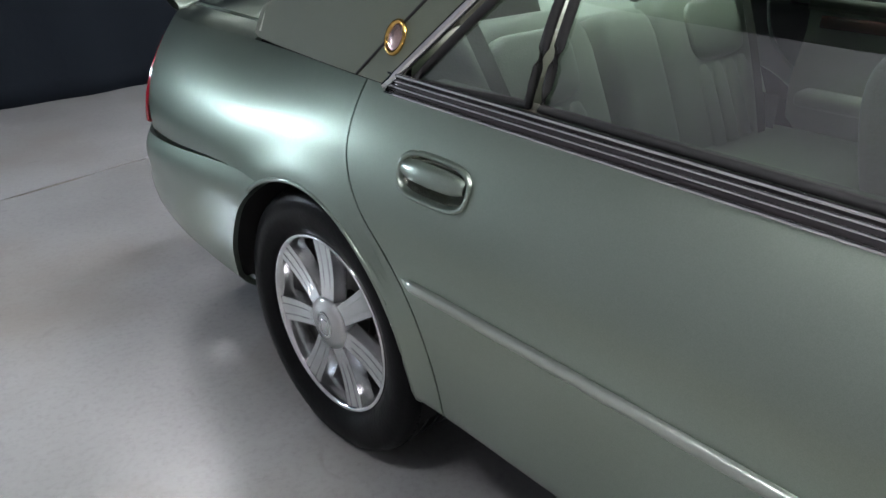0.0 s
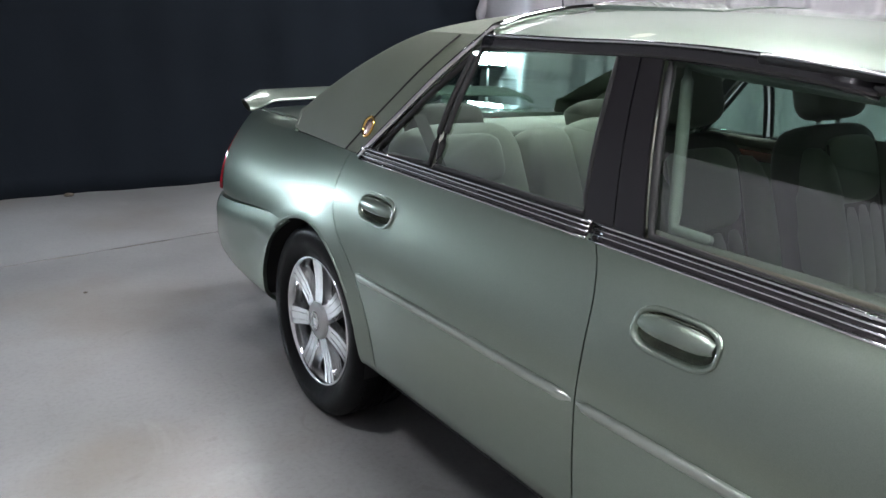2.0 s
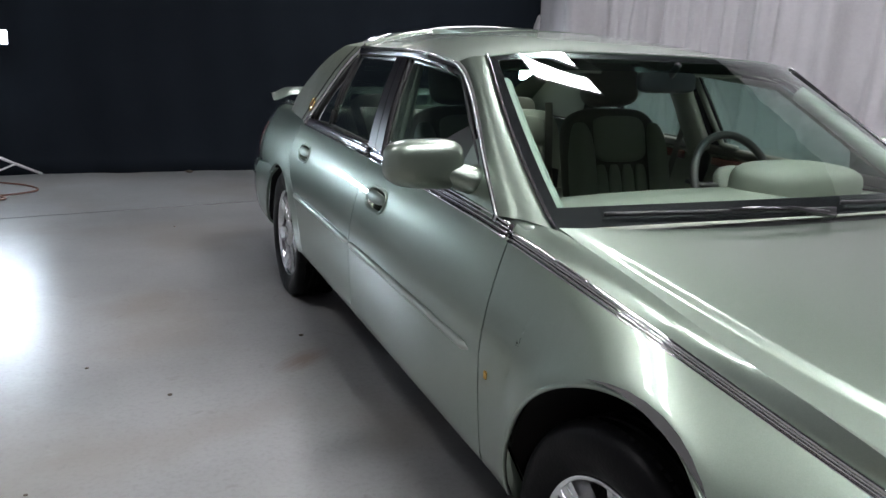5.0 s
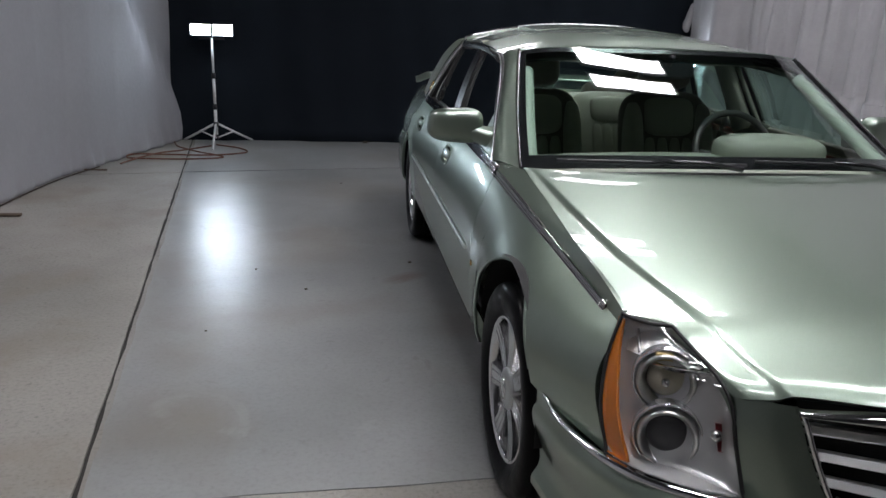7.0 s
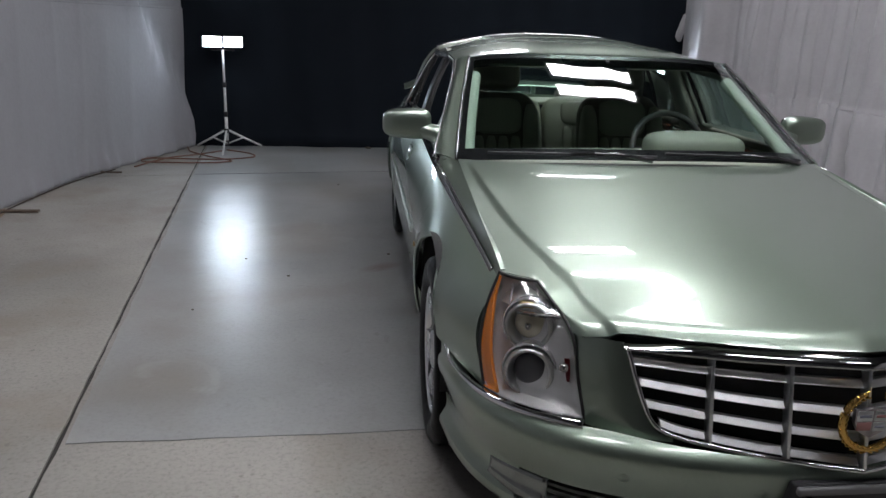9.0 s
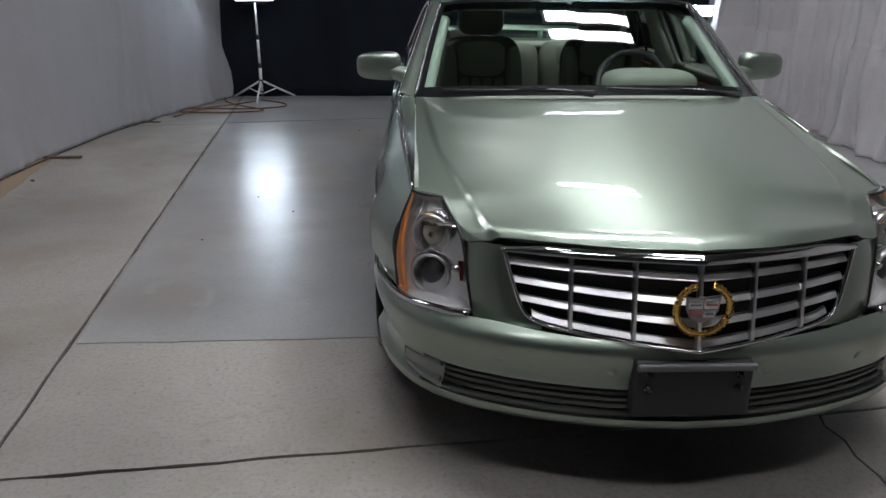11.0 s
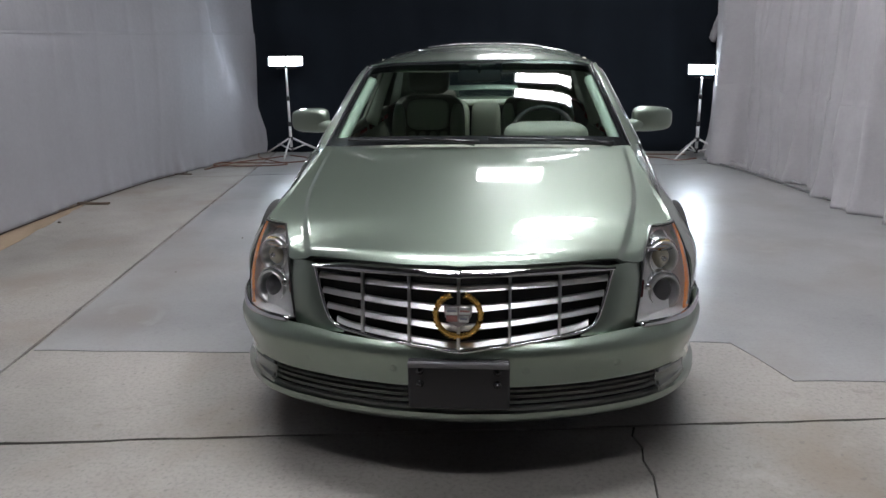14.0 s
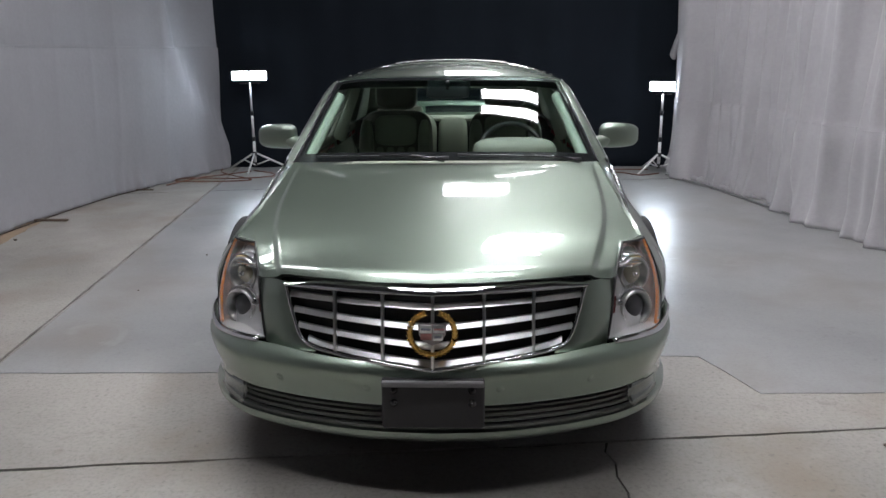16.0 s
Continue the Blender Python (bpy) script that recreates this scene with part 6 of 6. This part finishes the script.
for s in (-1, 1):
    for y0, y1 in ((1.72, 2.80), (2.84, 3.75)):
        def liner(u, v):
            y, z = mix(y0, y1, u), mix(0.34, 0.972, v)
            return Vector((s * (0.800 - 0.05 * math.sin(min(1, max(0, (z - 0.55) / 0.3)) * math.pi) * 0.9 + 0.01 * v), y, z))
        part("door_lining", face_out(sheet(liner, lin(10), lin(12)), (s * 3, 2.5, 0.6)), LEATHER, car)
        part("door_capping", box(min(s * 0.775, s * 0.822), max(s * 0.775, s * 0.822), y0, y1, 0.945, 0.985, 0.01, 2), LEATHER_DARK, car)
        part("wood_trim", box(min(s * 0.770, s * 0.79), max(s * 0.770, s * 0.79), y0 + 0.1, y1 - 0.05, 0.895, 0.935, 0.006, 2), WOOD, car)
        part("arm_rest", box(min(s * 0.68, s * 0.79), max(s * 0.68, s * 0.79), y0 + 0.35, y1 - 0.05, 0.66, 0.71, 0.02, 3), LEATHER, car)
    # inner pillars
    part("centre_pillar_trim", tube([(s * 0.765, 2.82, 0.95), (s * 0.70, 2.88, 1.15), (s * 0.635, 2.94, 1.345)], [0.055, 0.05, 0.05], 12), LINER, car)
    part("screen_pillar_trim", tube([tuple(screen(0.5 + s * (0.462), v, -0.045)) for v in lin(8, 0.03, 0.85)], 0.030, 10), PILLAR_TRIM, car)
    part("rear_pillar_trim", face_out(sheet(lambda u, v: Vector((s * (vinyl_x(3.9, mix(0.98, 1.33, v)) - 0.055), mix(dlo_y(mix(0.98, 1.33, v)) + 0.03, max(rear_y(mix(0.98, 1.33, v)) - 0.03, dlo_y(mix(0.98, 1.33, v)) + 0.05), u), mix(0.98, 1.33, v))), lin(8), lin(8)), (s * 3, 3.9, 1.1)), LINER, car)
    part("seat_belt", sheet(lambda u, v: Vector((s * (mix(0.725, 0.60, v) + 0.0), 2.865 + mix(-0.02, 0.02, u) + 0.02 * v, mix(1.22, 0.62, v))), lin(2), lin(8)), LEATHER_DARK, car)


def make_front_seat(s):
    seat = empty("front_seat")
    seat.parent = car
    x = s * 0.375
    lean = pose(0, 0, 0, -17, 0, 0)
    part("seat_base", moved(cushion((0.52, 0.54, 0.17), 0.4, 0.45, 28), Matrix.Translation((x, 2.60, 0.53))), LEATHER, seat)
    part("seat_mount", box(x - 0.22, x + 0.22, 2.36, 2.84, 0.33, 0.47, 0.02, 2), GREY_PLASTIC, seat)
    base = Matrix.Translation((x, 2.84, 0.56)) @ lean
    part("backrest", moved(cushion((0.50, 0.15, 0.60), 0.42, 0.45, 32), base @ Matrix.Translation((0, 0.03, 0.29))), LEATHER_DARK, seat)
    for k in (-1, 1):
        part("side_bolster", moved(cushion((0.10, 0.17, 0.50), 0.7, 0.7, 20), base @ Matrix.Translation((k * 0.20, -0.02, 0.27))), LEATHER, seat)
        part("seam", tube([base @ Vector((k * 0.145, -0.053, z)) for z in lin(8, 0.05, 0.52)], 0.004, 6), LEATHER_DARK, seat)
    part("back_panel", moved(cushion((0.29, 0.05, 0.21), 0.5, 0.6, 24), base @ Matrix.Translation((0, -0.045, 0.44))), LEATHER, seat)
    for k in range(4):
        part("pleat", moved(cushion((0.068, 0.04, 0.30), 0.6, 0.6, 14), base @ Matrix.Translation((-0.108 + k * 0.072, -0.038, 0.18))), LEATHER, seat)
    part("head_rest", moved(cushion((0.285, 0.13, 0.20), 0.5, 0.55, 28), base @ Matrix.Translation((0, 0.0, 0.70))), LEATHER_DARK, seat)
    for k in (-0.06, 0.06):
        part("head_rest_post", tube([base @ Vector((k, 0.02, 0.55)), base @ Vector((k, 0.01, 0.63))], 0.008, 8), CHROME, seat)


make_front_seat(-1)
make_front_seat(1)
bench = empty("rear_seat")
bench.parent = car
part("bench_base", moved(cushion((1.40, 0.52, 0.20), 0.35, 0.3, 32), Matrix.Translation((0, 3.55, 0.52))), LEATHER, bench)
for x in (-0.40, 0.40):
    b = Matrix.Translation((x, 3.78, 0.56)) @ pose(0, 0, 0, -24, 0, 0)
    part("bench_back", moved(cushion((0.54, 0.17, 0.52), 0.4, 0.45, 28), b @ Matrix.Translation((0, 0, 0.24))), LEATHER, bench)
    part("back_panel", moved(cushion((0.30, 0.05, 0.18), 0.5, 0.6, 22), b @ Matrix.Translation((0, -0.075, 0.36))), LEATHER, bench)
    for k in range(4):
        part("pleat", moved(cushion((0.07, 0.04, 0.28), 0.6, 0.6, 14), b @ Matrix.Translation((-0.108 + k * 0.072, -0.075, 0.13))), LEATHER, bench)
    part("head_rest", moved(cushion((0.31, 0.15, 0.14), 0.5, 0.55, 26), b @ Matrix.Translation((0, 0.03, 0.515))), LEATHER_DARK, bench)
    part("belt", sheet(lambda u, v: b @ Vector((math.copysign(0.19, x) + mix(-0.025, 0.025, u) - math.copysign(0.10, x) * v, -0.10 - 0.012 * math.sin(v * 3), mix(0.52, -0.02, v))), lin(2), lin(8)), LEATHER_DARK, bench)
part("centre_arm", moved(cushion((0.24, 0.18, 0.46), 0.4, 0.45, 20), Matrix.Translation((0, 3.87, 0.78)) @ pose(0, 0, 0, -24, 0, 0)), LEATHER, bench)
part("parcel_shelf", box(-0.62, 0.62, 3.98, 4.34, 0.965, 0.99, 0.01, 2), LINER, car)


# dashboard
def dash(u, v):
    x = mix(-0.74, 0.74, u)
    prof = [(1.60, 0.945), (1.70, 0.958), (1.85, 0.963), (1.98, 0.955), (2.05, 0.925), (2.07, 0.86), (2.06, 0.72), (1.98, 0.60)]
    y, z = prof[int(round(v * 7))]
    return Vector((x, y + 0.03 * (1 - (x / 0.74) ** 2) * (v > 0.4) - (0.06 * (x / 0.74) ** 2 if v < 0.2 else 0) * -1, z - 0.02 * (x / 0.74) ** 2))


part("dashboard", face_out(sheet(dash, lin(40), lin(7)), (0, 1.5, 0.5)), DASH, car, "pale grey-green dashboard")
part("instrument_hood", moved(cushion((0.46, 0.30, 0.16), 0.55, 0.7, 30), Matrix.Translation((0.375, 1.93, 0.965))), DASH, car)
part("dash_wood", box(-0.70, 0.18, 2.072, 2.095, 0.80, 0.86, 0.005, 2), WOOD, car)
part("dash_vent", box(-0.74, -0.50, 1.70, 1.74, 0.955, 0.962, 0.002, 1), GREY_PLASTIC, car)
part("console", box(-0.13, 0.13, 2.05, 2.95, 0.34, 0.58, 0.03, 3), DASH, car)
col = Vector((0.375, 2.20, 0.925))
tilt = pose(*col, 65, 0, 0)
wheel = empty("steering_wheel")
wheel.parent = car
ringp = [tilt @ Vector((0.188 * math.cos(a), 0.188 * math.sin(a), 0)) for a in lin(48, 0, 2 * math.pi)[:-1]]
part("wheel_rim", tube(ringp, 0.0155, 10, closed=True), WHEEL_RIM, wheel)
for a in (0, 180, 250, 290):
    d = Vector((math.cos(radians(a)), math.sin(radians(a)), 0))
    part("wheel_spoke", tube([tilt @ (d * 0.05 + Vector((0, 0, -0.02))), tilt @ (d * 0.185)], [0.022, 0.012], 8, squash=0.5), WHEEL_RIM, wheel)
part("wheel_boss", moved(cushion((0.16, 0.14, 0.05), 0.5, 0.7, 22), tilt @ Matrix.Translation((0, 0, -0.01))), DASH, wheel)
part("steering_column", tube([tilt @ Vector((0, 0, -0.02)), tilt @ Vector((0, 0, -0.30))], 0.04, 12), GREY_PLASTIC, wheel)
part("column_stalk", tube([tilt @ Vector((-0.04, 0, -0.06)), tilt @ Vector((-0.17, 0.03, -0.06))], 0.009, 8), GREY_PLASTIC, wheel)
mir = empty("inside_mirror")
mir.parent = car
part("mirror_body", moved(cushion((0.25, 0.05, 0.075), 0.45, 0.5, 24), Matrix.Translation((0, 2.20, 1.285)) @ pose(0, 0, 0, -8, 0, 4)), GREY_PLASTIC, mir)
part("mirror_stalk", tube([(0, 2.19, 1.30), (0, 2.15, 1.345)], 0.012, 8), GREY_PLASTIC, mir)
for s in (-1, 1):
    part("sun_visor", moved(box(-0.20, 0.20, -0.07, 0.07, -0.008, 0.008, 0.006, 2), Matrix.Translation((s * 0.33, 2.46, 1.322)) @ pose(0, 0, 0, 14, 0, 0)), LINER, car)
part("overhead_console", box(-0.09, 0.09, 2.46, 2.62, 1.335, 1.365, 0.015, 2), LINER, car)
